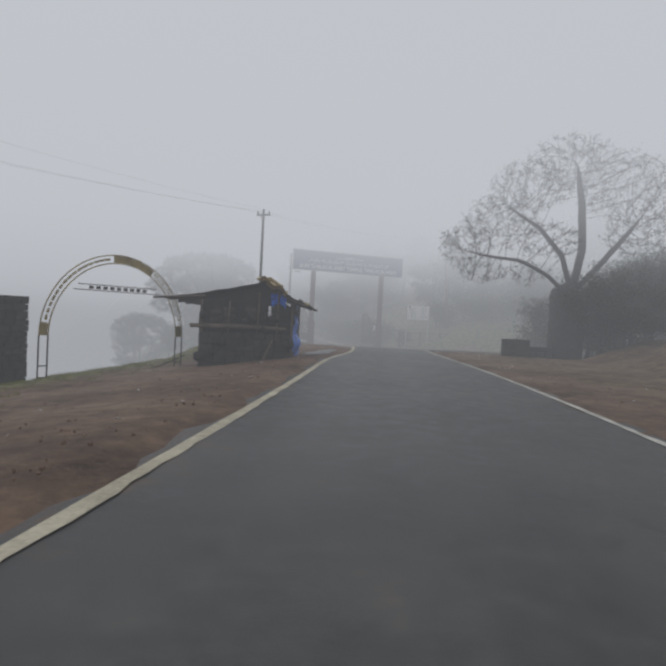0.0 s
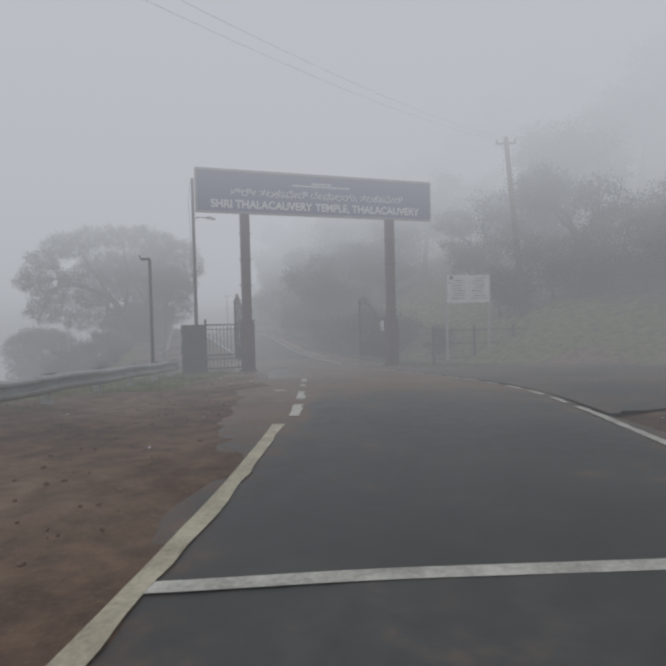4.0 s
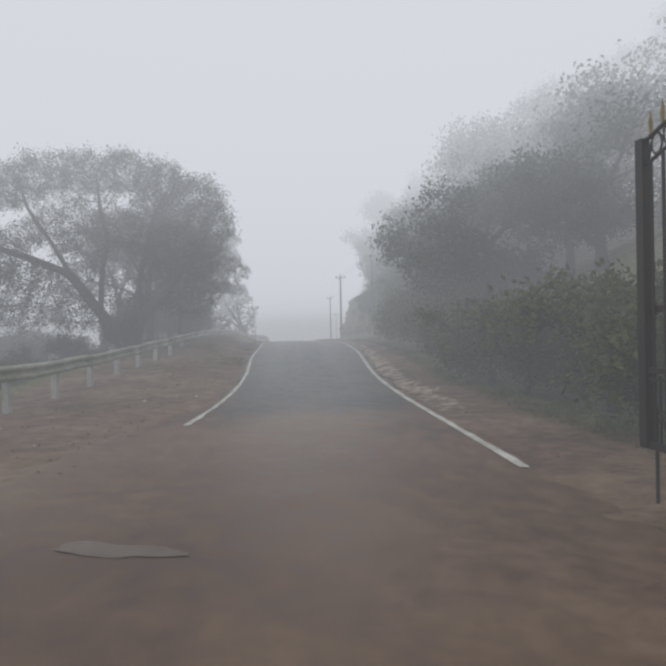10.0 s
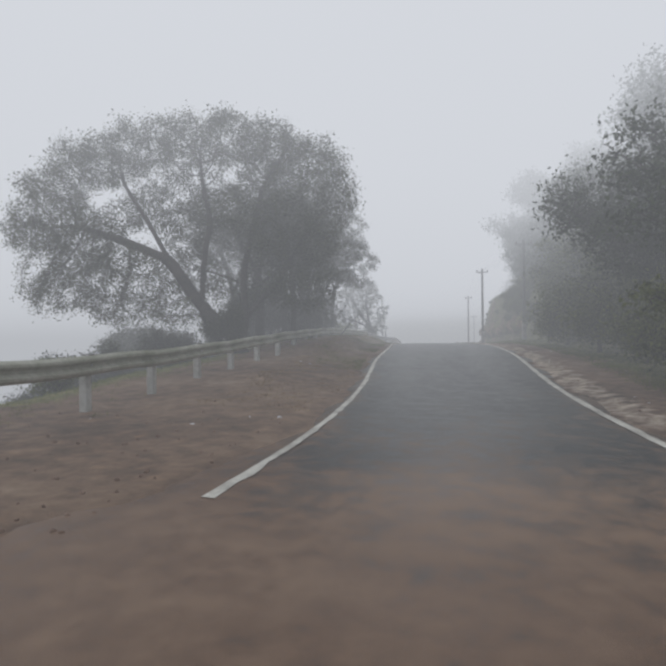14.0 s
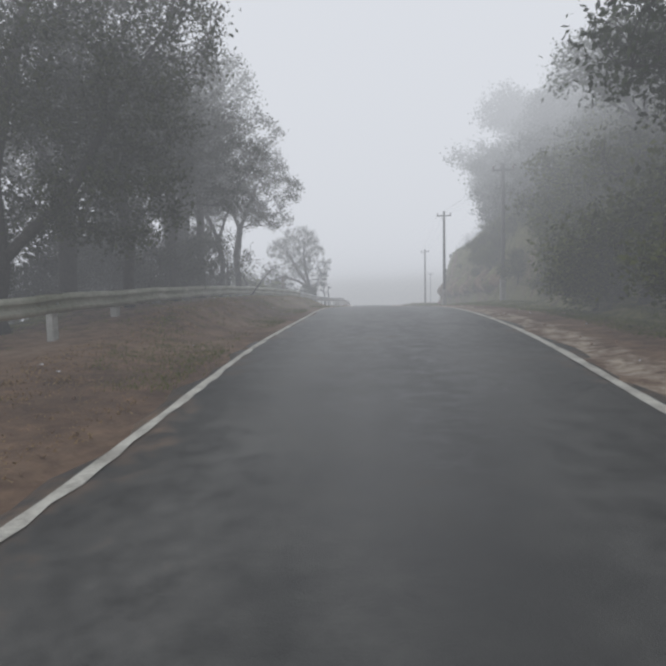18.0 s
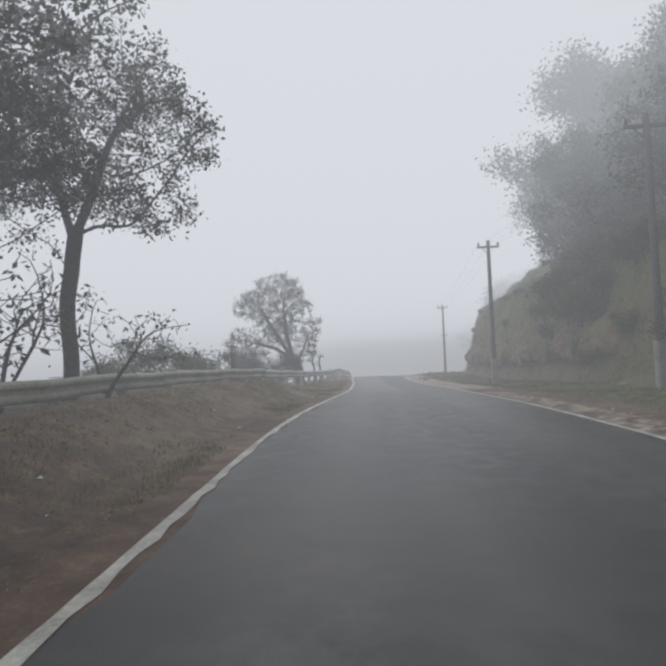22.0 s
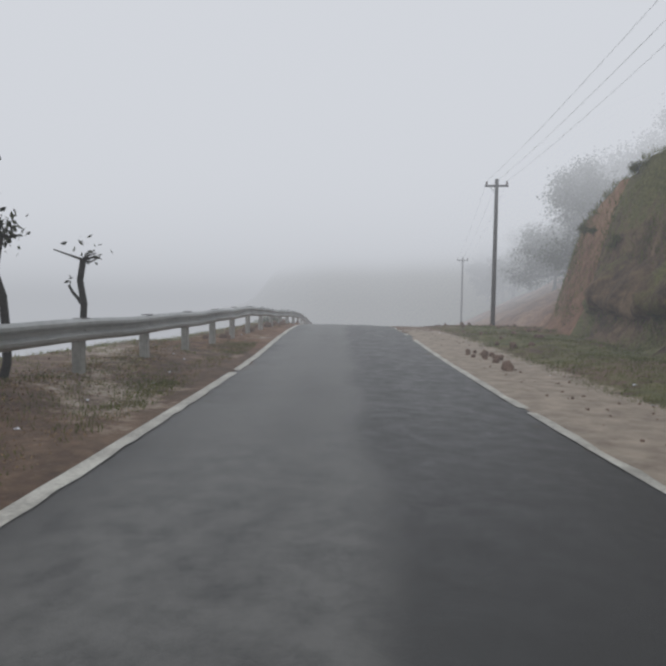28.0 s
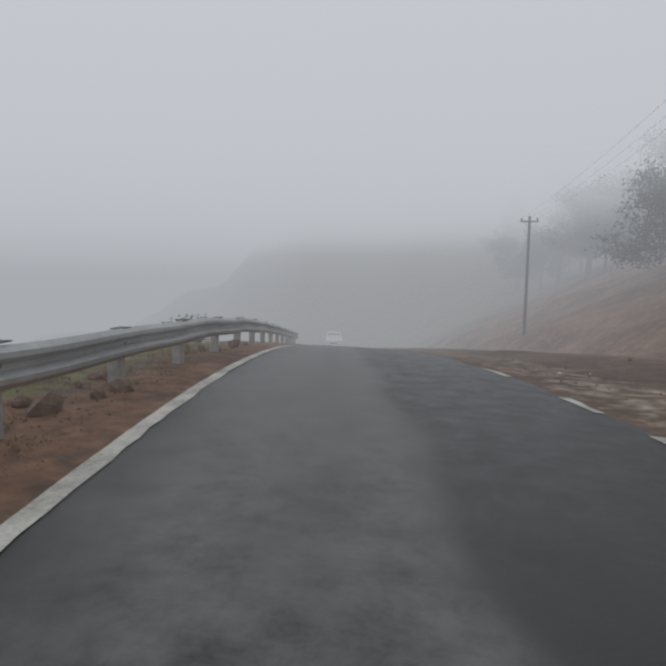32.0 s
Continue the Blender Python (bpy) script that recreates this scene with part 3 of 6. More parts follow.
def make_road():
    ys = grid_y()
    ys = ys[ys < 150]
    u = np.linspace(0, 1, 33)
    muddy = sstep(1, 6, ys) * (1 - sstep(23, 29, ys))
    l, r = LEFT(ys) - 0.27 - 1.8 * muddy, RIGHT(ys) + 0.3
    rag = 0.08 * np.sin(ys * 2.1) + 0.06 * np.sin(ys * 5.3 + 1)
    l, r = l - rag, r + 0.08 * np.sin(ys * 1.7 + 2)
    X = l[:, None] + (r - l)[:, None] * u
    Y = np.repeat(ys[:, None], len(u), 1)
    edge = np.minimum(u, 1 - u)[None] * (r - l)[:, None]
    Z = PROFILE(Y) + 0.03 * sstep(0.0, 1.6, edge) - 0.015 + 0.006 * waves(X, Y, 1.1)
    Z = Z - 0.13 * muddy[:, None] * (1 - sstep(0.0, 0.55, X - l[:, None] + 0.35 * waves(X, Y, 2.3)))
    Z = Z - 0.05 * (1 - sstep(0.0, 0.16, edge))
    n, w = X.shape
    idx = np.arange(n * w).reshape(n, w)
    faces = np.stack([idx[:-1, :-1], idx[:-1, 1:], idx[1:, 1:], idx[1:, :-1]], -1).reshape(-1, 4)
    me = bpy.data.meshes.new("road")
    me.from_pydata(np.stack([X, Y, Z], -1).reshape(-1, 3).tolist(), [], faces.tolist())
    me.polygons.foreach_set("use_smooth", [True] * len(me.polygons))
    me.materials.append(M_ROAD)
    mud = sstep(5, 12, Y) * (1 - sstep(20, 33, Y)) * 0.85 + 0.14 - 0.12 * (1 - sstep(-4, 4, Y)) - 0.1 * sstep(52, 62, Y) + 0.25 * (1 - sstep(0.1, 0.8, edge))
    mud = mud + 0.35 * (sstep(4, 9, Y) * (1 - sstep(9, 14, Y)) * (u < 0.35)) + 0.12 * sstep(-40, -30, Y) * (1 - sstep(0, 40, Y))
    patch = sstep(0.50, 0.54, u)[None] * sstep(62, 70, Y) + 0.5 * sstep(0.42, 0.46, u)[None] * (1 - sstep(0.60, 0.64, u)[None]) * sstep(30, 36, Y) * (1 - sstep(58, 62, Y))
    mud = mud + muddy[:, None] * (X < LEFT(Y) + 0.3) * 0.6
    wear = 0.75 * np.exp(-((u - 0.26) / 0.09) ** 2)[None] + 0.6 * np.exp(-((u - 0.46) / 0.07) ** 2)[None] + 0.35 * np.exp(-((u - 0.72) / 0.08) ** 2)[None]
    # the valley-side lane past the bend is older, paler asphalt
    old_lane = (1 - sstep(0.47, 0.52, u + 0.012 * waves(X, Y, 1.7, 2))) * sstep(0.06, 0.12, u)[None] * sstep(58, 66, Y) * (0.65 + 0.35 * waves(X, Y, 0.6, 3))
    add_attr(me, "wear", np.clip(wear * sstep(28, 36, Y) + 0.3 * wear * (1 - sstep(-2, 4, Y)) + old_lane, 0, 1.2).ravel())
    add_attr(me, "mud", mud.ravel())
    add_attr(me, "patch", np.clip(patch, 0, 1).ravel())
    me.update()
    return tagged(new("road", me), "wet grey asphalt road, muddy round the gate", "road", kind="structure")


ROAD = make_road()


def road_z(x, y):
    muddy = float(sstep(1, 6, y) * (1 - sstep(23, 29, y)))
    l, r = float(LEFT(y)) - 0.27 - 1.8 * muddy, float(RIGHT(y)) + 0.3
    e = min(x - l, r - x)
    return float(PROFILE(y)) + 0.03 * float(sstep(0.0, 1.6, e)) - 0.015 if e > 0 else lz(x, y)


def side_road():
    """Asphalt of the turning that leaves to the right before the gate."""
    g = Geo()
    ys = np.linspace(4.5, 17.5, 24)
    rows = []
    for y in ys:
        x0 = float(RIGHT(y)) + 0.15
        x1 = x0 + 7.5 * float(sstep(4.2, 7, y) * (1 - sstep(14.5, 18.2, y))) + 0.25
        rows.append([(x0 + (x1 - x0) * k / 12, y, max(lz(x0 + (x1 - x0) * k / 12, y), float(PROFILE(y)) - 0.03) + 0.03) for k in range(13)])
    g.sheet(rows)
    me = g.mesh("side_road", M_ROAD, True)
    add_attr(me, "mud", [0.45] * len(me.vertices))
    add_attr(me, "patch", [0.0] * len(me.vertices))
    add_attr(me, "wear", [0.0] * len(me.vertices))
    return tagged(new("side_road", me), "muddy asphalt turning beside the gate", "road", kind="structure")


side_road()


def line_strip(fx, off, y0, y1, width, name, mat, label, chip=0.0, seed=1):
    rng = random.Random(seed)
    g = Geo()
    y = y0
    rows = []
    while y <= y1:
        x = float(fx(y)) + off
        w = width * (1 - chip * rng.random())
        xs = [x - width / 2, x - width / 2 + w]
        rows.append([(a, y, road_z(a, y) + 0.008) for a in (xs[0] + chip * 0.5 * width * rng.random() * 0.4, xs[1])])
        y += 0.25
    g.sheet(rows)
    return tagged(new(name, g.mesh(name, mat)), label, "road marking", kind="structure")


line_strip(LEFT, 0, -60, 4.3, 0.16, "edge_line", M_PAINTY, "cream painted edge line on the asphalt", 0.25, 1)
line_strip(RIGHT, 0, -60, 5.4, 0.13, "edge_line", M_PAINT, "white painted edge line on the asphalt", 0.25, 2)
line_strip(LEFT, 0, 25.8, 67.5, 0.14, "edge_line", M_PAINT, "worn white edge line partly covered by soil", 0.4, 3)
line_strip(LEFT, 0, 67.55, 78.9, 0.17, "edge_line", M_PAINT, "white edge line with worn rims", 0.2, 4)
line_strip(LEFT, 0, 79.1, 135, 0.17, "edge_line", M_PAINT, "white edge line with worn rims", 0.2, 5)
line_strip(RIGHT, 0, 23.6, 66.0, 0.14, "edge_line", M_PAINT, "white painted edge line on the asphalt", 0.25, 6)
line_strip(RIGHT, 0, 66.4, 77.2, 0.14, "edge_line", M_PAINT, "chipped white edge line beside the sandy verge", 0.4, 7)
line_strip(RIGHT, 0, 77.4, 87.0, 0.15, "edge_line", M_PAINT, "white edge line with worn rims", 0.3, 8)


def dashes(fx, spans, w, label):
    for y0, y1, seed in spans:
        line_strip(fx, 0, y0, y1, w, "line_dash", M_PAINT, label, 0.35, seed)


dashes(RIGHT, [(5.7 + 1.15 * i, 6.45 + 1.15 * i, 20 + i) for i in range(11)] + [(18.3, 18.9, 40)], 0.13, "short worn white dash across the turning")
dashes(lambda y: -0.52 - 0.012 * max(0, y - 8), [(4.9, 6.2, 50), (6.9, 8.6, 51), (9.6, 10.3, 52), (11.1, 12.5, 53)], 0.18, "worn white dash of the broken edge line")
tl = Geo().sheet([[(float(LEFT(0)) + (float(RIGHT(0)) - float(LEFT(0))) * k / 20, yy, road_z(float(LEFT(0)) + (float(RIGHT(0)) - float(LEFT(0))) * k / 20, yy) + 0.006) for k in range(21)] for yy in (-0.06, 0.06)])
tagged(new("give_way_line", tl.mesh("give_way_line", M_PAINT)), "thin worn white line across the road", "road marking", kind="structure")
dashes(lambda y: -0.95, [(8.55, 8.85, 54)], 0.3, "stray worn scrap of white road paint")
dashes(RIGHT, [(88.7, 89.3, 60), (90.4, 90.9, 61), (91.8, 93.0, 62), (93.6, 94.4, 63), (96, 97, 64)], 0.13, "worn fragment of the white edge line")


def blob(name, cx, cy, rx, ry, mat, label, category, seed, dz=0.012, rz=0.0, flat=False):
    rng = random.Random(seed)
    g = Geo()
    n = 40
    ph = [rng.uniform(0, 6.28) for _ in range(4)]
    ring = []
    for k in range(n):
        a = 2 * math.pi * k / n
        r = 1 + 0.18 * math.sin(2 * a + ph[0]) + 0.13 * math.sin(3 * a + ph[1]) + 0.08 * math.sin(5 * a + ph[2]) + 0.05 * math.sin(9 * a + ph[3])
        x, y = math.cos(a) * rx * r, math.sin(a) * ry * r
        c, s = math.cos(rz), math.sin(rz)
        ring.append((cx + x * c - y * s, cy + x * s + y * c))
    rings = (0.2, 0.4, 0.6, 0.8, 1.0)
    g.v = [(cx, cy, 0)] + [(cx + (x - cx) * k, cy + (y - cy) * k, 0) for k in rings for x, y in ring]
    zc = max(road_z(x, y) for x, y, _ in g.v[: n + 1]) if flat else 0
    g.v = [(x, y, zc + dz if flat else road_z(x, y) + dz) for x, y, _ in g.v]
    for k in range(n):
        j = (k + 1) % n
        g.f.append((0, 1 + k, 1 + j))
        for r in range(len(rings) - 1):
            g.f.append((1 + r * n + k, 1 + (r + 1) * n + k, 1 + (r + 1) * n + j, 1 + r * n + j))
    return tagged(new(name, g.mesh(name, mat, True)), label, category)


# ---- trees and shrubs ----
def leaf_mesh(name, centres, size, mat, rng, slim=0.5):
    n = len(centres)
    c = np.asarray(centres)
    a = rng.normal(size=(n, 3))
    a /= np.linalg.norm(a, axis=1)[:, None]
    b = np.cross(a, rng.normal(size=(n, 3)))
    b /= np.linalg.norm(b, axis=1)[:, None]
    s = size * rng.uniform(0.6, 1.35, size=(n, 1))
    p = np.stack([c - a * s, c + b * s * slim, c + a * s, c - b * s * slim], 1).reshape(-1, 3)
    me = bpy.data.meshes.new(name)
    me.vertices.add(4 * n)
    me.vertices.foreach_set("co", p.astype(np.float32).ravel())
    me.loops.add(4 * n)
    me.loops.foreach_set("vertex_index", np.arange(4 * n, dtype=np.int32))
    me.polygons.add(n)
    me.polygons.foreach_set("loop_start", np.arange(0, 4 * n, 4, dtype=np.int32))
    me.materials.append(mat)
    me.update(calc_edges=True)
    return me


def limb(g, a, b, r0, r1, rng, bend=0.18, n=5, seg=6):
    a, b = Vector(a), Vector(b)
    L = (b - a).length
    off = Vector(rng.normal(size=3)) * L * bend
    pts = []
    for i in range(n):
        t = i / (n - 1)
        p = a.lerp(b, t) + off * math.sin(t * math.pi) * 0.6 + Vector(rng.normal(size=3)) * L * 0.02 * (0 < i < n - 1)
        pts.append(p)
    g.tube(pts, [r0 + (r1 - r0) * (i / (n - 1)) for i in range(n)], seg)
    return pts


def tree_data(seed, trunk, r_trunk, lobes, twigs, leaves, leaf, spread, leafmat, barkmat, twig_r=0.012):
    """Trunk polyline, crown lobes (x, y, z, rx, ry, rz): limbs reach into each lobe, twigs fill it, leaves sit round the twig ends."""
    rng = np.random.default_rng(seed)
    g = Geo()
    trunk = [Vector(p) for p in trunk]
    nt = len(trunk)
    g.tube(trunk, [r_trunk * (1.25 if i == 0 else 1 - 0.62 * i / (nt - 1)) for i in range(nt)], 9)
    cent = []
    vol = sum(l[3] * l[4] * l[5] for l in lobes) ** 1.0
    for lo in lobes:
        c, rad = Vector(lo[:3]), lo[3:6]
        share = lo[3] * lo[4] * lo[5] / vol
        cand = [p for p in trunk[1:] if p.z < c.z + 0.3] or [trunk[0].lerp(trunk[1], 0.6)]
        s = min(cand, key=lambda p: (p - c).length)
        rl = r_trunk * (0.28 + 0.4 * share ** 0.5)
        main = limb(g, s, c + Vector((0, 0, -0.3 * rad[2])), rl, rl * 0.4, rng, 0.15, 6)
        m = max(4, int(twigs * share))
        subs = []
        for _ in range(max(3, m // 5)):
            d = Vector(rng.normal(size=3)).normalized()
            k = rng.uniform(0.45, 0.8)
            e = c + Vector((d.x * rad[0] * k, d.y * rad[1] * k, d.z * rad[2] * k))
            o = main[int(rng.integers(2, len(main)))]
            subs += limb(g, o, e, rl * 0.35, twig_r * 1.6, rng, 0.15, 5, 5)[2:]
        for _ in range(m):
            d = Vector(rng.normal(size=3)).normalized()
            k = rng.uniform(0.55, 1.0) ** 0.6
            e = c + Vector((d.x * rad[0] * k, d.y * rad[1] * k, d.z * rad[2] * k))
            o = min((subs[int(i)] for i in rng.integers(0, len(subs), 5)), key=lambda p: (p - e).length)
            pts = limb(g, o, e, twig_r * 1.3, twig_r * 0.5, rng, 0.12, 4, 3)
            nl = int(leaves * share / m)
            if nl:
                q = rng.integers(1, len(pts), nl)
                base = np.array([tuple(pts[int(i)]) for i in q])
                cent.append(base + rng.normal(size=(nl, 3)) * spread * np.array([1, 1, 0.7]))
    wood = g.mesh("trunk", barkmat, True)
    crown = leaf_mesh("crown", np.concatenate(cent), leaf, leafmat, rng) if cent else None
    return wood, crown


def plant(name, data, x, y, label, category="tree", group="", s=1.0, rz=0.0, sink=0.15):
    t = thing(name, label, category, (x, y, lz(x, y) - sink), group, "", rz)
    t.scale = (s, s, s)
    part("trunk", data[0], None, t)
    if data[1]:
        part("crown", data[1], None, t)
    return t


def lobes_random(seed, n, cx, cy, cz, R, H, r):
    rng = np.random.default_rng(seed)
    out = []
    for _ in range(n):
        a, k = rng.uniform(0, 6.28), rng.uniform(0.2, 1) ** 0.5
        out.append((cx + math.cos(a) * R * k, cy + math.sin(a) * R * k, cz + rng.uniform(-1, 1) * H, r * rng.uniform(0.7, 1.25), r * rng.uniform(0.7, 1.25), r * rng.uniform(0.5, 0.9)))
    return out


def grown_tree(seed, stems, r_trunk, lobes, points, step, tip, leaves, leaf, spread, leafmat, barkmat, crook=0.25, bare=0.0, taper=1.4, slim=0.5):
    """Stems are given as polylines; boughs then grow from them towards points scattered in the crown lobes
    (x, y, z, rx, ry, rz), forking on the way; leaves sit in tufts on the thin ends."""
    rng = np.random.default_rng(seed)
    P, parent = [], []
    for st in stems:
        st = [np.array(p, float) for p in st]
        if P:
            near = int(np.argmin([np.linalg.norm(q - st[0]) for q in P]))
            last = near
        else:
            P.append(st[0])
            parent.append(-1)
            last = 0
        for a, b in zip(st[:-1], st[1:]):
            n = max(1, int(np.linalg.norm(b - a) / (step * 1.3)))
            for k in range(1, n + 1):
                P.append(a + (b - a) * k / n + rng.normal(size=3) * step * 0.06)
                parent.append(last)
                last = len(P) - 1
    vol = np.array([l[3] * l[4] * l[5] for l in lobes]) ** 0.8
    att = []
    for l, n in zip(lobes, (points * vol / vol.sum()).astype(int) + 2):
        d = rng.normal(size=(n, 3))
        d /= np.linalg.norm(d, axis=1)[:, None]
        att.append(np.array(l[:3]) + d * np.array(l[3:6]) * rng.uniform(0.15, 1, size=(n, 1)) ** 0.45)
    att = np.concatenate(att)
    nodes = np.array(P)
    d2 = ((att[:, None] - nodes[None]) ** 2).sum(-1)
    best, bd = d2.argmin(1), d2.min(1)
    for it in range(90):
        if not len(att):
            break
        use, inv = np.unique(best, return_inverse=True)
        v = att - nodes[best]
        v /= np.linalg.norm(v, axis=1)[:, None] + 1e-9
        acc = np.zeros((len(use), 3))
        np.add.at(acc, inv, v)
        acc += rng.normal(size=acc.shape) * crook
        acc /= np.linalg.norm(acc, axis=1)[:, None] + 1e-9
        fresh = nodes[use] + acc * step
        n0 = len(nodes)
        nodes = np.concatenate([nodes, fresh])
        parent += use.tolist()
        d2 = ((att[:, None] - fresh[None]) ** 2).sum(-1)
        nb, nd = d2.argmin(1), d2.min(1)
        better = nd < bd
        best, bd = np.where(better, nb + n0, best), np.where(better, nd, bd)
        stuck = ~better & (rng.random(len(att)) < 0.02)
        keep = (bd > (step * 1.25) ** 2) & ~stuck
        att, best, bd = att[keep], best[keep], bd[keep]
    n = len(nodes)
    kids = [[] for _ in range(n)]
    for i, p in enumerate(parent):
        if p >= 0:
            kids[p].append(i)
    w = np.zeros(n)
    for i in range(n - 1, -1, -1):
        w[i] = sum(w[k] ** 2.2 for k in kids[i]) ** (1 / 2.2) if kids[i] else 1.0
    rad = tip + (r_trunk - tip) * ((w - 1) / (w[0] - 1)) ** taper
    rad[0] *= 1.25
    g = Geo()
    todo = [(0, None)]
    while todo:
        i, frm = todo.pop()
        chain = [frm, i] if frm is not None else [i]
        while kids[i]:
            ks = sorted(kids[i], key=lambda k: -w[k])
            todo += [(k, i) for k in ks[1:]]
            i = ks[0]
            chain.append(i)
        if len(chain) < 2:
            continue
        pts = nodes[chain]
        sm = pts.copy()
        sm[1:-1] = pts[1:-1] * 0.5 + (pts[:-2] + pts[2:]) * 0.25
        rr = [float(rad[c]) for c in chain]
        if frm is not None:
            rr[0] = min(rr[0], rr[1] * 1.25)
        big = max(rr)
        g.tube([Vector(p) for p in sm], rr, 9 if big > 0.12 else 6 if big > 0.04 else 4 if big > 0.015 else 3, big > 0.02)
    wood = g.mesh("trunk", barkmat, True)
    crown = None
    if leaves:
        ends = np.array([i for i in range(n) if w[i] < 2.6 and i > 5])
        ends = ends[rng.random(len(ends)) > bare]
        q = rng.choice(ends, leaves)
        crown = leaf_mesh("crown", nodes[q] + rng.normal(size=(leaves, 3)) * spread, leaf, leafmat, rng, slim)
    return wood, crown


# the bare-twigged tree across from the hut
big = grown_tree(11, [[(0, 0, 0), (0.06, 0, 2.0), (0, 0, 3.7)], [(-0.2, 0, 3.4), (-1.2, -0.2, 4.2), (-2.6, -0.3, 4.8), (-4.0, -0.3, 4.9), (-5.2, -0.2, 5.1)],
                      [(0.1, 0, 3.6), (-0.3, 0.2, 5.2), (-1.5, 0.2, 6.5), (-3.1, 0.1, 7.4)], [(0.2, 0, 3.6), (0.7, 0.2, 5.5), (0.6, 0.3, 7.8), (0.2, 0.2, 9.8)],
                      [(0.3, 0, 3.5), (1.8, 0.3, 5.0), (3.4, 0.3, 7.0)], [(0.2, 0.1, 3.2), (2.0, -0.4, 3.9), (4.0, -0.6, 4.4)]], 0.85,
                 [(-5.3, -0.2, 5.4, 1.4, 1.6, 1.2), (-4.3, 0, 4.2, 1.3, 1.2, 0.7), (-3.5, 0, 6.7, 2.0, 2.0, 1.4), (-2.2, 0, 8.5, 2.0, 2.0, 1.4), (0, 0.3, 9.8, 2.4, 2.2, 1.5), (2.8, 0, 8.8, 2.4, 2.2, 1.8),
                  (3.9, 0, 6.6, 2.2, 2.0, 1.6), (-1.4, -1, 5.8, 1.6, 1.5, 1.0), (-2.4, -0.6, 4.1, 1.1, 1.0, 0.6), (4.6, -0.5, 4.6, 1.6, 1.4, 0.8)],
                 7500, 0.17, 0.0125, 13000, 0.09, 0.08, M_DRYLEAF, M_BARK, 0.5, 0.0, 2.7, 0.10)
plant("old_tree", big, 9.6, 1.6, "old dark-barked tree with sparse fine twigs beside the road")

# spreading dark tree beyond the rail
spread = grown_tree(12, [[(0, 0, 0), (0.3, 0, 1.5), (0.2, 0, 3.0), (0.6, 0, 4.8), (0.9, 0.1, 6.2)], [(-0.1, 0, 0.5), (-1.3, -0.2, 1.9), (-2.5, -0.3, 3.6), (-3.4, -0.2, 5.2), (-4.2, -0.2, 6.4)],
                         [(-0.6, 0.3, 0.2), (-1.5, 0.4, 1.6), (-1.4, 0.4, 3.4), (-1.1, 0.3, 5.2), (-1.4, 0.2, 6.8)], [(0.3, 0, 1.6), (1.4, 0.3, 2.6), (2.4, 0.3, 4.4)], [(-2.5, -0.3, 3.6), (-4.2, -0.4, 4.3), (-6.0, -0.3, 4.9)]], 0.36,
                    [(-5.5, 0, 7.3, 1.6, 2.0, 0.95), (-3.8, 0.3, 7.9, 1.6, 2.1, 0.95), (-2.0, 0.4, 8.1, 1.6, 2.2, 0.95), (-0.2, 0.2, 8.1, 1.6, 2.2, 0.95), (1.4, 0.2, 7.7, 1.5, 2.1, 1.0), (2.8, 0.3, 7.1, 1.3, 1.9, 1.0), (3.7, 0.2, 6.0, 0.9, 1.6, 1.1),
                     (-6.8, -0.3, 6.2, 1.3, 1.6, 1.0), (-7.6, -0.3, 4.8, 1.3, 1.5, 1.1), (-5.7, -0.5, 4.6, 1.8, 1.7, 1.0), (-3.9, -0.5, 3.3, 1.6, 1.5, 0.9), (1.6, -0.2, 4.8, 1.6, 1.7, 1.4), (0.2, 0.4, 5.4, 1.3, 1.6, 0.9), (2.9, 0.2, 4.4, 1.1, 1.6, 1.2), (2.3, 0.3, 2.6, 1.5, 1.6, 1.0), (-6.8, 0, 2.6, 1.6, 1.5, 1.0),
                     (-4.6, 0.6, 1.9, 1.6, 1.4, 0.9), (-6.4, 0.3, 3.6, 1.6, 1.5, 0.9), (-2.6, 0.8, 2.0, 1.3, 1.3, 0.9), (-3.8, 0.9, 5.6, 1.4, 1.2, 0.8), (0.0, 0.9, 2.4, 1.2, 1.2, 0.9), (-1.8, 1.2, 5.2, 1.3, 1.2, 0.9), (-2.4, 1.3, 6.6, 1.8, 1.0, 0.6), (0.6, 1.2, 6.6, 1.6, 1.0, 0.7)],
                    4200, 0.25, 0.009, 125000, 0.045, 0.16, M_LEAF, M_BARK, 0.35)
plant("spreading_tree", spread, -12.8, 39.2, "wide dark-leaved tree leaning over the guard rail", s=0.955, rz=21)
plant("spreading_tree", spread, -24.5, 47.0, "wide dark-leaved tree on the valley side", s=0.95, rz=140, sink=2.5)
fork = grown_tree(16, [[(0, 0, 0), (0.05, 0, 1.4), (0, 0, 2.6), (0.1, 0, 3.4)], [(0, 0, 1.9), (-0.9, 0.1, 2.6), (-1.9, 0.1, 3.0), (-2.9, 0, 3.1)], [(0, 0, 2.4), (0.9, 0.2, 3.2), (1.6, 0.2, 4.3)], [(0, 0, 2.9), (-0.7, 0.2, 4.0), (-1.3, 0.2, 5.4)], [(0.1, 0, 3.3), (0.3, -0.1, 4.6), (0.6, 0, 5.9)]], 0.2,
                  [(-2.6, 0, 3.5, 1.2, 1.2, 0.7), (-1.6, 0, 5.5, 1.4, 1.4, 0.9), (0.4, 0, 6.3, 1.5, 1.4, 0.9), (1.8, 0.1, 4.9, 1.1, 1.2, 1.0), (-0.6, 0, 4.6, 1.4, 1.3, 0.9), (1.5, 0, 3.4, 0.8, 0.9, 0.5)],
                  1500, 0.19, 0.006, 15000, 0.042, 0.1, M_LEAF, M_BARK, 0.4, 0.15)
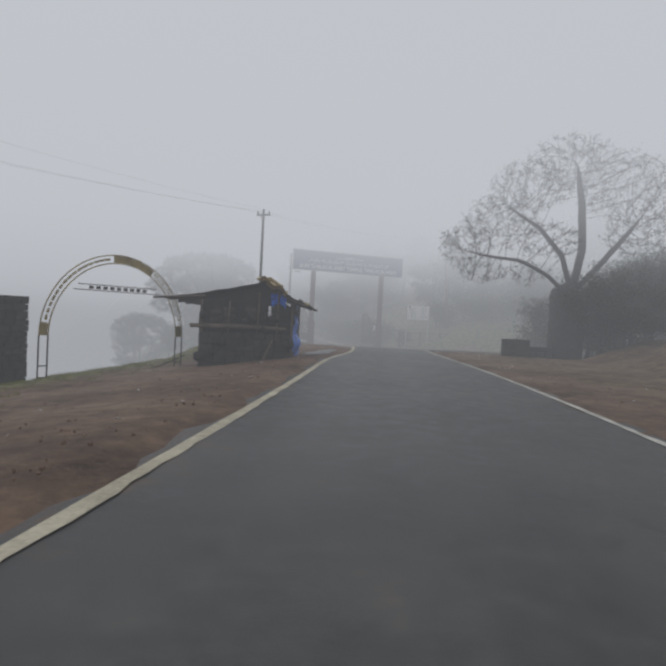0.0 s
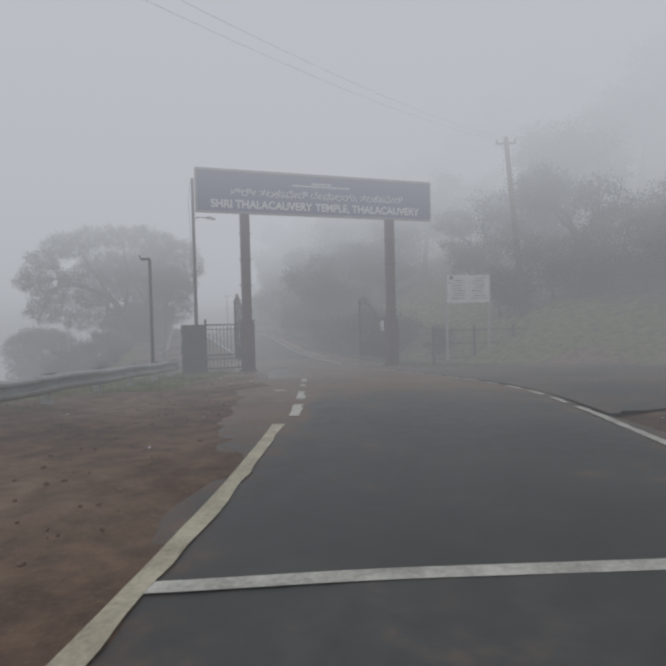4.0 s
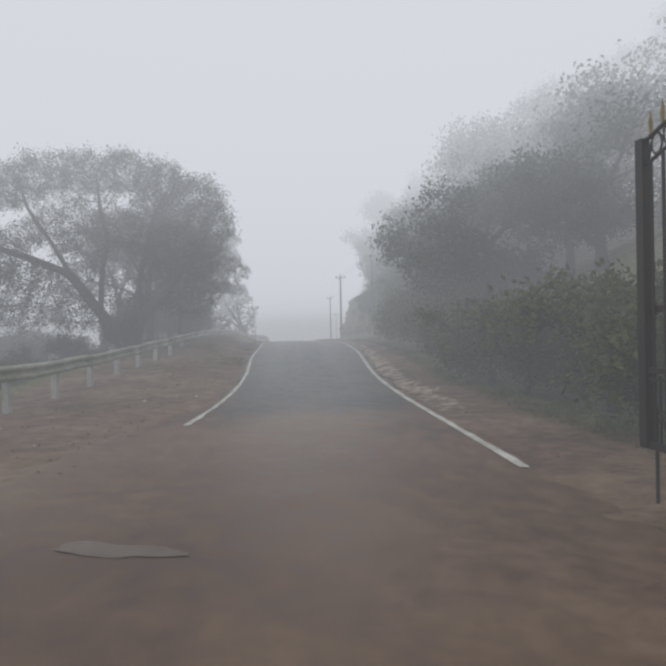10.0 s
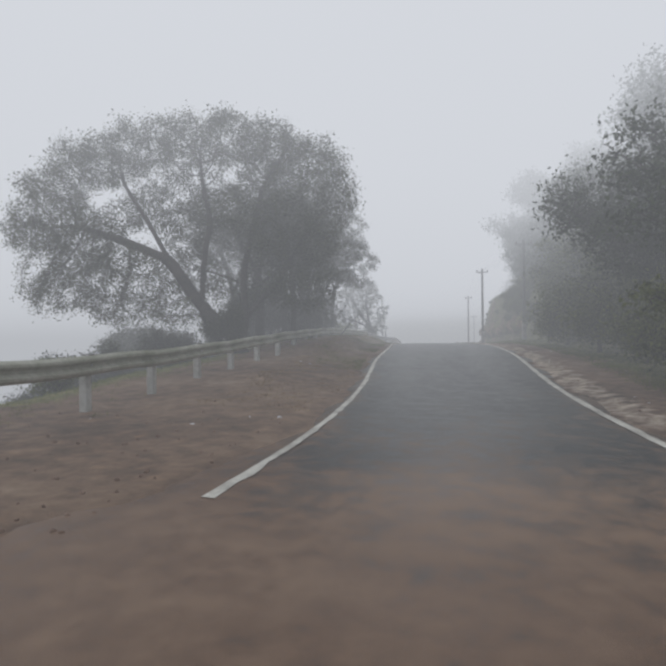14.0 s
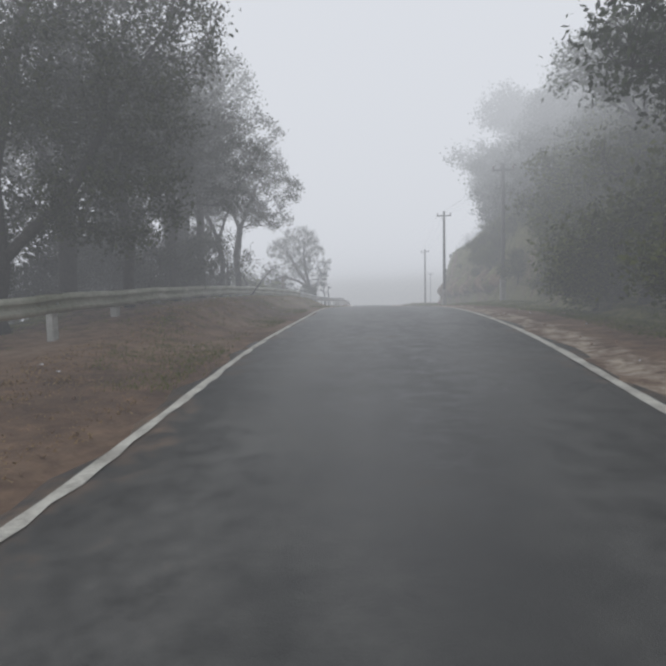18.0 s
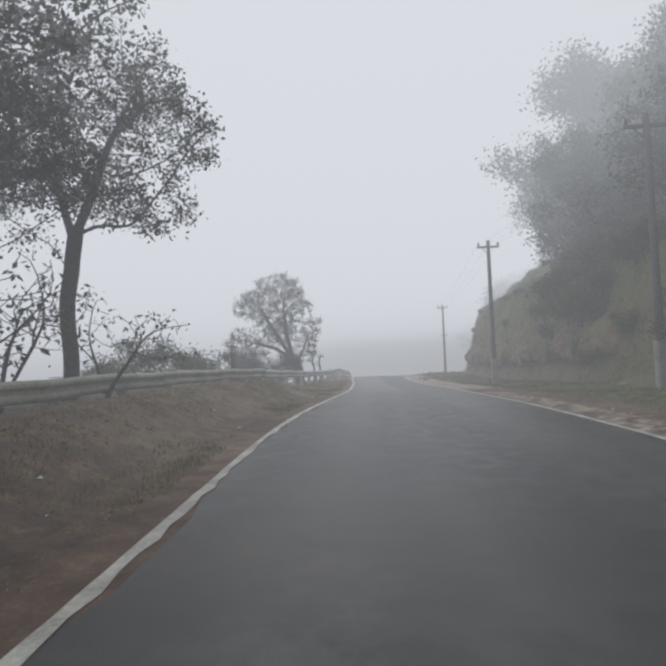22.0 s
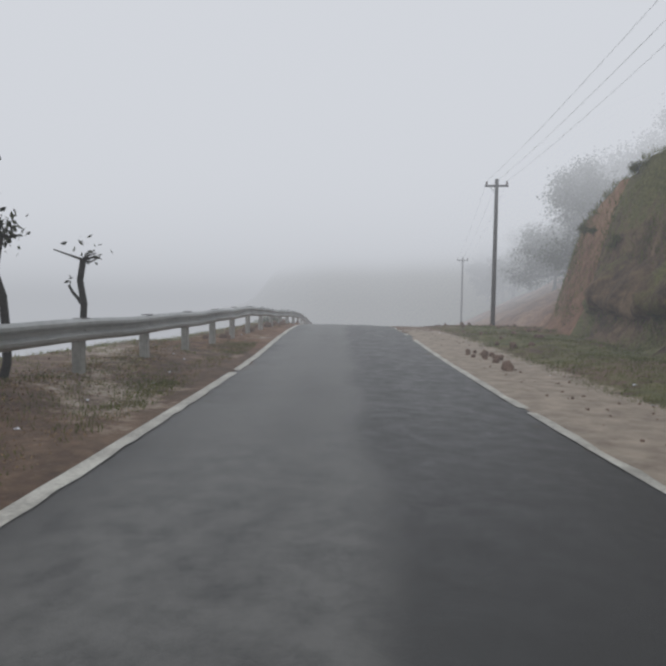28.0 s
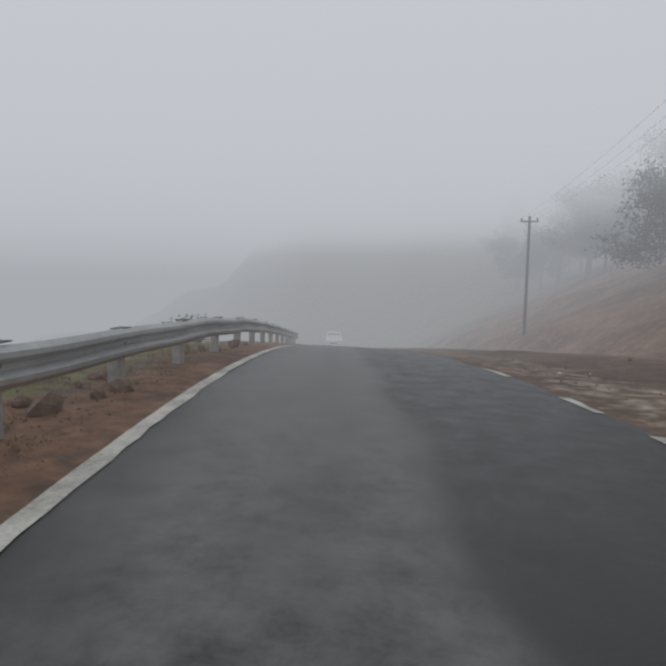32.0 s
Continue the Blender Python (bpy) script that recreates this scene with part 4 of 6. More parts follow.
plant("forked_tree", fork, -13.5, 41.7, "dark tree with radiating boughs close behind the rail", rz=20)

slim = grown_tree(13, [[(0, 0, 0), (0.02, 0, 0.9), (-0.08, 0, 1.75), (0.06, 0, 2.2), (0.12, 0, 2.8)], [(0.05, 0, 2.15), (-0.15, 0, 2.4), (-0.35, 0.05, 2.75)], [(0.12, 0, 2.8), (-0.1, 0, 3.3), (-0.35, 0.1, 4.0)], [(0.12, 0, 2.75), (0.55, 0, 2.95), (1.2, 0.1, 2.85)], [(0.12, 0, 2.8), (0.4, 0.1, 3.4), (0.7, 0.1, 4.1)]], 0.125,
                  [(1.6, 0, 3.1, 0.85, 0.9, 0.45), (0.3, 0, 4.0, 0.9, 1.1, 0.7), (1.9, 0.2, 4.2, 1.0, 1.0, 0.6), (0.8, 0, 3.4, 0.7, 0.8, 0.4), (-0.6, 0, 4.6, 1.2, 1.2, 0.8), (0.6, 0.2, 5.3, 1.5, 1.4, 0.7), (-1.4, 0, 3.9, 0.9, 1.0, 0.6), (1.6, 0, 5.0, 0.7, 0.8, 0.5)],
                  1100, 0.16, 0.006, 15000, 0.038, 0.09, M_LEAF, M_BARK, 0.4, 0.2)
plant("slender_tree", slim, -14.85, 51.7, "slender crooked tree with open crown behind the rail", s=1.0)
for x, y, s_, r_ in ((-15.4, 49.0, 1.25, 100), (-13.9, 46.2, 1.2, 300), (-16.6, 46.0, 1.35, 30), (-13.4, 43.6, 1.05, 200), (-17.0, 50.2, 1.2, 160), (-14.6, 47.6, 1.4, 60), (-18.5, 47.5, 1.5, 250), (-12.9, 44.8, 0.95, 20), (-13.4, 46.9, 1.0, 110), (-14.3, 49.6, 0.8, 200), (-12.2, 42.2, 0.95, 270)):
    plant("slender_tree", slim, x, y, "slender crooked tree with open crown on the slope", s=s_, rz=r_)
brush = grown_tree(15, [[(0, 0, 0), (0.02, 0, 0.15)], [(0, 0, 0.1), (0.4, 0, 0.6)], [(0, 0, 0.1), (-0.3, 0.1, 0.7)]], 0.03, [(0.5, 0, 0.75, 0.7, 0.6, 0.45), (-0.2, 0, 0.9, 0.6, 0.6, 0.5)], 150, 0.13, 0.004, 220, 0.03, 0.05, M_LEAF, M_BARK, 0.3)
for x, y, s_, r_ in ((-14.5, 52.1, 1.5, 0), (-14.1, 49.8, 1.7, 130), (-15.0, 50.6, 1.9, 220), (-13.6, 47.6, 1.6, 40), (-13.1, 45.6, 1.5, 300), (-12.4, 42.8, 1.5, 90)):
    plant("bare_brush", brush, x, y, "bare twiggy brush behind the rail", "shrub", "bare brush", s_, r_)

dense = [tree_data(30 + i, [(0, 0, 0), (0.1, 0, 1.2), (0, 0.1, 2.6)], 0.2, lobes_random(60 + i, 8, 0, 0, 3.6, 1.7, 1.5, 1.35), 320, 15000, 0.065, 0.2, M_LEAF2, M_BARK, 0.012) for i in range(4)]
shrub = [tree_data(40 + i, [(0, 0, 0), (0.05, 0, 0.3), (0, 0.05, 0.6)], 0.05, lobes_random(80 + i, 5, 0, 0, 0.75, 0.6, 0.3, 0.6), 90, 3200, 0.04, 0.12, M_BUSH, M_BARK, 0.008) for i in range(4)]

thick = [tree_data(50 + i, [(0, 0, 0), (0.05, 0, 0.5), (0, 0.05, 1.1)], 0.09, lobes_random(90 + i, 9, 0, 0, 1.7, 1.1, 1.1, 0.85), 170, 10000, 0.045, 0.15, M_LEAF, M_BARK, 0.01) for i in range(3)]

# tree on the outside of the bend, with its trailing right-hand limb
bend = grown_tree(14, [[(1.35, 0, 0), (1.2, 0, 0.9), (1.0, 0, 1.5)], [(1.0, 0, 1.4), (0.4, 0, 2.3), (-0.4, 0.1, 3.4), (-0.9, 0, 4.4)], [(1.1, 0, 1.3), (1.5, 0, 2.0), (1.75, 0.1, 2.7), (2.05, 0.1, 3.2)], [(0.9, 0, 1.6), (0.55, 0.1, 2.8), (0.35, 0.1, 4.4)], [(1.0, 0, 1.5), (-0.2, 0.2, 2.2), (-1.6, 0.2, 2.6)]], 0.29,
                  [(0.2, 0, 5.6, 1.5, 1.4, 0.9), (-1.0, 0, 4.9, 1.4, 1.4, 0.95), (1.0, 0, 4.7, 1.2, 1.2, 0.8), (-0.3, 0.3, 3.8, 1.5, 1.4, 0.8), (-1.9, 0.2, 4.6, 1.0, 1.0, 0.8), (1.9, 0.2, 3.1, 0.6, 0.8, 0.75), (2.2, 0.2, 3.6, 0.4, 0.5, 0.4), (-2.2, 0, 2.6, 1.3, 1.2, 0.9), (-2.6, 0.3, 1.5, 1.2, 1.0, 0.8), (0.1, 0.2, 2.9, 1.3, 1.2, 0.7), (1.7, 0.2, 2.3, 0.7, 0.8, 0.7)],
                  2100, 0.16, 0.006, 21000, 0.045, 0.08, M_LEAF, M_BARK, 0.35, 0.1, 1.6)
plant("roadside_tree", bend, -22.0, 74.2, "dark bushy tree with a trailing limb behind the rail", s=1.02)

# woods on the hill side
rng = random.Random(5)
spots = []
for i in range(900):
    y = rng.uniform(16, 165)
    d = 30 * rng.random() ** 1.7
    foot = float(BANKFOOT(y))
    if y < 20:
        start = 11
    elif y < 50:
        start = foot + (7.5 if y < 37 else 5.0)
    elif y < 97:
        start = foot + float(CUT(y)) * 0.28 + 1.6 + (1.2 if y > 74 else 0)
    else:
        start = foot + 14
    x = float(RIGHT(y)) + start + d
    if 80 < y < 97 and d < 6:
        continue
    if all((x - a) ** 2 + (y - b) ** 2 > 5.5 for a, b in spots) and len(spots) < 165:
        spots.append((x, y))
for x, y in spots:
    plant("hill_tree", dense[rng.randrange(4)], x, y, "dense green tree on the misty hill side", group="woods on the hill side", s=rng.uniform(0.75, 1.45), rz=rng.uniform(0, 360), sink=0.7)
for y, d, s_ in ((60.5, 1.4, 1.0), (62.5, 0.9, 1.1), (64.2, 2.4, 1.25), (65.6, 0.7, 1.05), (67.0, 1.8, 1.2), (68.3, 0.6, 1.1), (69.6, 2.2, 1.3), (70.9, 0.7, 1.15), (72.2, 1.6, 1.2), (71.5, 3.6, 1.35), (66.4, 4.0, 1.4)):
    x = float(RIGHT(y)) + float(BANKFOOT(y)) + float(CUT(y)) * 0.28 + d + 0.7
    plant("hill_tree", dense[int(y) % 4], x, y, "dense dark tree on the lip of the earth bank", group="woods on the hill side", s=0.9 * s_, rz=y * 77, sink=1.1 * s_)
for i in range(46):
    y = rng.uniform(41, 60)
    d = rng.uniform(0.3, 7)
    plant("shrub", shrub[rng.randrange(4)], float(RIGHT(y)) + float(BANKFOOT(y)) + d, y, "olive shrub on the steep hill side", "shrub", "growth on the hill side", rng.uniform(1.2, 2.3), rng.uniform(0, 360), 0.1)

for i in range(16):
    y = rng.uniform(101, 124)
    x = float(RIGHT(y)) + rng.uniform(15, 25)
    plant("hill_tree", dense[rng.randrange(4)], x, y, "tall dark tree above the red slope", group="woods on the hill side", s=rng.uniform(1.3, 1.9), rz=rng.uniform(0, 360), sink=2.2)

for i in range(44):
    y = rng.uniform(50, 71)
    d = rng.uniform(0.15, 1.5) * float(CUT(y)) * 0.28
    plant("shrub", shrub[rng.randrange(4)], float(RIGHT(y)) + float(BANKFOOT(y)) + d, y, "olive shrub hanging on the earth bank", "shrub", "growth on the bank", rng.uniform(0.5, 1.05), rng.uniform(0, 360), 0.1)

# leaning leafy trees whose boughs reach towards the road
plant("leaning_tree", dense[1], 0.1, 41.8, "leafy tree reaching towards the road", s=1.1, rz=40)
plant("leaning_tree", dense[2], 1.6, 38.6, "leafy tree beside the road", s=1.15, rz=140)
for i in range(34):
    y = rng.uniform(23, 52)
    plant("shrub", shrub[rng.randrange(4)], float(RIGHT(y)) + float(BANKFOOT(y)) + rng.uniform(-0.2, 1.6), y, "green shrub at the foot of the hill", "shrub", "roadside shrubs", rng.uniform(0.9, 1.9), rng.uniform(0, 360), 0.05)
for i in range(44):
    y = rng.uniform(50, 93)
    c = float(CUT(y)) * 0.28
    d = rng.uniform(0.1, 1) * c + (0.4 if rng.random() < 0.45 else 0)
    plant("shrub", shrub[rng.randrange(4)], float(RIGHT(y)) + float(BANKFOOT(y)) + d, y, "fern and shrub clump on the earth bank", "shrub", "growth on the bank", rng.uniform(0.16, 0.36), rng.uniform(0, 360), 0.06)
for i in range(46):
    y = rng.uniform(22, 100)
    x = float(EDGE(y)) - rng.uniform(0.3, 3.2)
    if y > 76 and rng.random() < 0.8:
        continue
    plant("shrub", shrub[rng.randrange(4)], x, y, "green shrub below the road edge", "shrub", "growth on the valley edge", rng.uniform(0.4, 0.9), rng.uniform(0, 360), 0.08)
for x, y, s_, r_ in ((-14.6, 44.4, 0.9, 0), (-15.6, 46.8, 1.0, 80), (-14.0, 47.4, 0.75, 190), (-16.8, 44.8, 1.15, 260), (-15.2, 49.0, 0.8, 30), (-13.2, 45.3, 0.7, 120), (-17.6, 48.4, 1.2, 330), (-14.9, 42.6, 0.85, 150), (-16.4, 42.0, 1.0, 60), (-13.1, 38.9, 0.6, 220), (-14.8, 38.0, 0.75, 10), (-15.2, 36.2, 0.8, 40), (-16.6, 34.6, 0.75, 100), (-18.0, 36.8, 1.1, 200), (-14.6, 34.0, 0.5, 250)):
    plant("thicket_bush", thick[int(r_) % 3], x, y, "dense dark bush among the slender trees", "shrub", "thicket behind the rail", s_, r_)
# hedge behind the turning
for i in range(16):
    x, y = 8.5 + 0.9 * i + rng.uniform(-0.4, 0.4), 24 + rng.uniform(-0.8, 0.8) - 0.35 * i
    plant("shrub", shrub[rng.randrange(4)], x, y, "dark hedge shrub behind the notice board", "shrub", "hedge", rng.uniform(1.2, 1.9), rng.uniform(0, 360), 0.05)
for i in range(26):
    y = rng.uniform(-30, 14)
    x = float(RIGHT(y)) + rng.uniform(9.5, 24)
    plant("hill_tree", dense[rng.randrange(4)], x, y, "dense green tree in the mist", group="woods on the hill side", s=rng.uniform(0.7, 1.2), rz=rng.uniform(0, 360))
for x, y, s_ in ((10.3, 0.7, 0.95), (11.3, 1.3, 1.05), (12.6, 0.9, 1.0), (14.0, 1.6, 1.1), (15.6, 0.8, 1.0), (17.2, 1.8, 1.1), (12.0, 3.4, 1.1), (13.8, 4.4, 1.2), (16.0, 4.6, 1.2), (11.0, 6.8, 0.9), (18.8, 2.6, 1.2)):
    plant("thicket_bush", thick[int(x) % 3], x, y, "tall dark thicket round the old tree", "shrub", "thicket by the old tree", 1.25 * s_, x * 70)
for i in range(14):
    y = rng.uniform(1, 9)
    plant("shrub", shrub[rng.randrange(4)], rng.uniform(10.2, 14), y, "dark undergrowth beside the old tree", "shrub", "undergrowth", rng.uniform(0.9, 1.7), rng.uniform(0, 360), 0.05)

for x, y, s_ in ((-20.6, 72.0, 0.6), (-21.8, 70.8, 0.75), (-23.0, 72.6, 0.8)):
    plant("thicket_bush", thick[int(-x) % 3], x, y, "dark bush at the foot of the roadside tree", "shrub", "bushes by the roadside tree", s_, x * 60)

# lopped saplings by the rail
def lopped(x, y, top_z, head, label):
    h = top_z - lz(x, y) + 0.1
    t = thing("lopped_sapling", label, "sapling", (x, y, lz(x, y) - 0.1))
    rg = np.random.default_rng(int(h * 100))
    g = Geo()
    top = Vector((0.05, 0, h))
    limb(g, (0, 0, 0), top, 0.055, 0.045, rg, 0.02, 6, 7)
    limb(g, (0.0, 0, h * 0.62), (-0.22, 0, h * 0.78), 0.03, 0.02, rg, 0.1, 4, 5)
    for _ in range(7):
        d = rg.normal(size=3)
        d[2] = abs(d[2]) * 0.6
        limb(g, top, top + Vector(d) * 0.14, 0.025, 0.01, rg, 0.1, 3, 4)
    part("trunk", g, M_BARK, t, smooth=True)
    c = rg.normal(size=(head, 3)) * np.array([0.13, 0.13, 0.12]) + np.array([0.05, 0, h + 0.1])
    c2 = rg.normal(size=(head // 4, 3)) * 0.06 + np.array([-0.24, 0, h * 0.8])
    part("crown", leaf_mesh("crown", np.concatenate([c, c2]), 0.045, M_LEAF, rg), None, t)


lopped(-20.5, 75.75, 1.12, 170, "lopped sapling with a tuft of new leaves")
lopped(-20.7, 77.3, 0.94, 30, "thin lopped sapling almost bare")
t_stub = thing("fence_stub", "split grey timber post behind the rail", "post", (-17.25, 60.9, lz(-17.25, 60.9) - 0.2))
part("stake", Geo().tube([(0, 0, 0), (0.0, 0, 1.45)], [0.05, 0.045], 7), M_WOOD, t_stub)
part("stake", Geo().tube([(0.08, 0, 0), (0.12, 0, 1.4)], [0.03, 0.025], 6), M_WOOD, t_stub)
for x, y, s in ((-18.3, 58.6, 1.7), (-18.2, 60.0, 1.3), (-18.6, 62.0, 1.5), (-18.4, 57.0, 1.2), (-19.0, 65.5, 1.0), (-22.5, 72.5, 1.5), (-20.0, 70.5, 1.2)):
    plant("sapling_bush", shrub[int(y) % 4], x - 0.4, y, "small leafy bush behind the rail", "shrub", s=s * 0.7, rz=y * 40)


# ---- guard rails ----
BEAM = [(0.02, 0.0), (0.075, 0.045), (0.08, 0.085), (0.005, 0.135), (0.005, 0.175), (0.08, 0.225), (0.075, 0.265), (0.02, 0.31)]


def guard_rail(y0, y1, label, clear=0.53, step=2.0, steel=None):
    t = thing("guard_rail", label, "guard rail", (float(RAIL(y0)), y0, lz(float(RAIL(y0)), y0)))
    o = t.matrix_basis.translation
    k = 0
    y = y0

    def at(yy):
        x = float(RAIL(yy))
        nx = float(RAIL(yy + 0.5)) - float(RAIL(yy - 0.5))
        n = Vector((1.0, -nx, 0)).normalized()
        return Vector((x, yy, float(PROFILE(yy)) + (0.03 if yy > 20 else -0.08) - 0.27 * float(sstep(86, 93, yy)))), n

    while y < y1 - 0.1:
        ye = min(y + 2 * step, y1)
        rows, back = [], []
        for i in range(9):
            yy = y + (ye + 0.12 - y) * i / 8
            p, n = at(yy)
            lap = 0.004 * (k % 2)
            sag = 0.012 * math.sin(yy * 1.7 + k)
            rows.append([p + n * (a + lap) + Vector((0, 0, clear + b + sag)) - o for a, b in BEAM])
            back.append([p + n * (a + lap - 0.006) + Vector((0, 0, clear + b + sag)) - o for a, b in reversed(BEAM)])
        g = Geo().sheet(rows).sheet(back)
        part("beam", g, steel or M_GALV, t, smooth=False)
        for yy in (y, y + step):
            if yy > y1 - 0.2:
                continue
            p, n = at(yy + 0.5)
            a = math.atan2(n.y, n.x)
            m = Matrix.Translation(p - o) @ Matrix.Rotation(a, 4, "Z")
            gp = Geo().box((-0.09, 0, (clear + 0.26) / 2 - 0.12), (0.13, 0.15, clear + 0.28), m, 0.015)
            post = part("post", gp, M_POST, t)
            gb = Geo()
            gb.tube([m @ Vector((0.0, 0, clear + 0.155)), m @ Vector((0.03, 0, clear + 0.155))], 0.016, 6)
            part("bolt", gb, M_GALV, post)
            part("cap_plate", Geo().box((-0.03, 0, clear + 0.318), (0.13, 0.22, 0.01), m), M_IRON, post, "thin dark plate over the beam")
        y, k = ye, k + 1
    return t


guard_rail(2.6, 16.9, "grey steel guard rail with mossy top above the valley", 0.3)
guard_rail(22.4, 62.4, "mossy weathered steel guard rail along the valley side", 0.58, 2.0, M_OLDRAIL)
guard_rail(62.4, 118, "galvanised steel guard rail on square grey posts", 0.55)


# ---- poles and wires ----
def power_pole(x, y, h, arm, label, mat=None, rz=0.0, r=0.085, base=False, lean=(0, 0), insul=3):
    z = lz(x, y) - 0.2
    t = thing("power_pole", label, "utility pole", (x, y, z), rz=rz)
    g = Geo().tube([(0, 0, 0), (lean[0] * 0.5, lean[1] * 0.5, (h + 0.2) / 2), (lean[0], lean[1], h + 0.2)], [r, r * 0.88, r * 0.75], 8)
    part("pole", g, mat or M_POLE, t, smooth=True)
    top = h + 0.2
    if arm:
        part("crossarm", Geo().box((lean[0], lean[1], top - 0.28), (arm, 0.07, 0.08)), M_POLE, t)
        for k in range(insul):
            u = -arm / 2 + 0.06 + k * (arm - 0.12) / max(1, insul - 1)
            gi = Geo().tube([(lean[0] + u, 0, top - 0.24), (lean[0] + u, 0, top - 0.19), (lean[0] + u, 0, top - 0.13), (lean[0] + u, 0, top - 0.09)], [0.015, 0.04, 0.045, 0.025], 7)
            part("insulator", gi, M_CERAMIC, t)
        part("stay", Geo().tube([(lean[0] - arm * 0.3, 0, top - 0.3), (lean[0], 0, top - 0.62)], 0.014, 4), M_IRON, t)
    if base:
        part("footing", Geo().box((0, 0, 0.65), (0.24, 0.24, 1.3), None, 0.03), M_CONC, t)
    return t


def wire(a, b, sag, label):
    a, b = Vector(a), Vector(b)
    g = Geo()
    pts = [a.lerp(b, i / 14) - Vector((0, 0, sag * 4 * (i / 14) * (1 - i / 14))) for i in range(15)]
    g.tube([p - a for p in pts], 0.003, 4)
    ob = new("overhead_wire", g.mesh("overhead_wire", M_WIRE))
    ob.location = a
    return tagged(ob, label, "wire", "overhead wires")


POLES = [(-5.7, 3.6, 6.9, 0.75, -20), (9.1, 22.8, 8.0, 0.9, -10), (-5.2, 58.8, 6.2, 1.0, 15), (-9.65, 70.0, 6.25, 0.95, 15), (-15.86, 95.4, 6.1, 0.95, 15), (-19.8, 120.0, 6.3, 0.95, 15)]
power_pole(*POLES[0][:4], "slim grey power pole behind the hut", None, POLES[0][4], 0.085, insul=3)
power_pole(*POLES[1][:4], "leaning dark power pole behind the notice board", M_WOOD, POLES[1][4], 0.14, lean=(-0.7, 0))
power_pole(*POLES[2][:4], "dark power pole with concrete foot on the bank", None, POLES[2][4], 0.1, True)
power_pole(*POLES[3][:4], "dark power pole with pale concrete foot", None, POLES[3][4], 0.1, True)
power_pole(*POLES[4][:4], "grey power pole with crossarm beyond the bank", None, POLES[4][4], 0.1)
power_pole(*POLES[5][:4], "grey power pole in the mist", None, POLES[5][4], 0.09)
for i in range(2, 5):
    p, q = POLES[i], POLES[i + 1]
    for u in (-0.42, 0, 0.42):
        c = math.cos(radians(15))
        s = math.sin(radians(15))
        wire((p[0] + u * c, p[1] + u * s, lz(p[0], p[1]) + p[2] - 0.09), (q[0] + u * c, q[1] + u * s, lz(q[0], q[1]) + q[2] - 0.09), 0.35, "thin overhead wire between poles")
hz = lz(-5.7, 3.6) + 6.75
for u in (-0.3, 0.3):
    wire((-5.7 + u, 3.6, hz), (-27, -16 + u * 3, hz + 0.6), 0.5, "thin overhead wire over the valley")
    wire((-5.7 + u, 3.6, hz), (8.5 + u, 22.8, lz(9.1, 22.8) + 7.8), 0.5, "thin overhead wire crossing the road")
wire((-5.7, 3.6, hz + 0.15), (-24, -20, hz + 0.9), 0.5, "thin overhead wire over the valley")


# ---- temple gate ----
GX, GY, GA = -2.83, 18.48, math.degrees(math.atan2(1.86, 5.6))
GDIR = Vector((math.cos(radians(GA)), math.sin(radians(GA)), 0))
GN = Vector((-GDIR.y, GDIR.x, 0))
GW = 5.88
G0 = Vector((GX, GY, 0))
zl, zr = lz(GX, GY), lz(GX + GDIR.x * GW, GY + GDIR.y * GW)


def gate_post(u, label):
    p = G0 + GDIR * u
    z = lz(p.x, p.y)
    t = thing("gate_post", label, "post", (p.x, p.y, z - 0.1), "gate posts", rz=GA)
    part("column", Geo().box((0, 0, (5.2 - z) / 2 + 0.05), (0.32, 0.3, 5.2 - z + 0.1), None, 0.02), M_RUST, t)
    sh = part("shoe", Geo().box((0, 0, 1.0), (0.42, 0.40, 1.9), None, 0.035).box((0, 0, 1.98), (0.48, 0.46, 0.07), None, 0.03).box((0, 0, 0.12), (0.56, 0.54, 0.12), None, 0.03), M_RUST, t, "boxed steel shoe round the foot")
    for sx in (-0.2, 0.2):
        part("strap", Geo().box((sx, -0.21, 1.05), (0.05, 0.03, 1.7)), M_RUST, sh)
    for k in range(4):
        zz = 2.35 + k * 0.95
        part("bracket", Geo().box((0, 0, zz), (0.38, 0.36, 0.035), None, 0.01), M_RUST, t)
    return t


gate_post(0, "dark red-brown steel gate post with boxed foot")
gate_post(GW, "dark red-brown steel gate post with boxed foot")

# sign across the posts
sc = G0 + GDIR * 2.93 - GN * 0.2
sign = thing("temple_sign", "long blue enamel sign with white lettering across the gate posts", "sign", (sc.x, sc.y, 5.05), rz=GA)
part("panel", Geo().box((0, 0, 0.72), (9.3, 0.1, 1.42), None, 0.01), M_SIGNBLUE, sign)
part("frame", Geo().box((0, 0, -0.02), (9.4, 0.16, 0.06)).box((0, 0, 1.47), (9.4, 0.2, 0.09)).box((-4.68, 0, 0.72), (0.06, 0.16, 1.5)).box((4.68, 0, 0.72), (0.06, 0.16, 1.5)), M_CONC, sign, "pale edge frame")


def sign_text(words, size, z, fit, mat):
    meshes = [text_mesh(w, size, 0.004, 0.011 if words.isascii() else 0.0) for w in words.split(" ")]
    spans = [(min(v.co.x for v in me.vertices), max(v.co.x for v in me.vertices)) for me in meshes]
    gap = 0.3 * size
    k = fit / (sum(b - a for a, b in spans) + gap * (len(meshes) - 1))
    x = -fit / 2
    for me, (a, b) in zip(meshes, spans):
        me.materials.append(mat)
        ob = new("lettering", me)
        ob.parent = sign
        ob.matrix_basis = pose(x - a * k, -0.058, z, 90) @ Matrix.Diagonal((k, 1, 1, 1))
        tagged(ob, "white painted lettering")
        x += (b - a + gap) * k


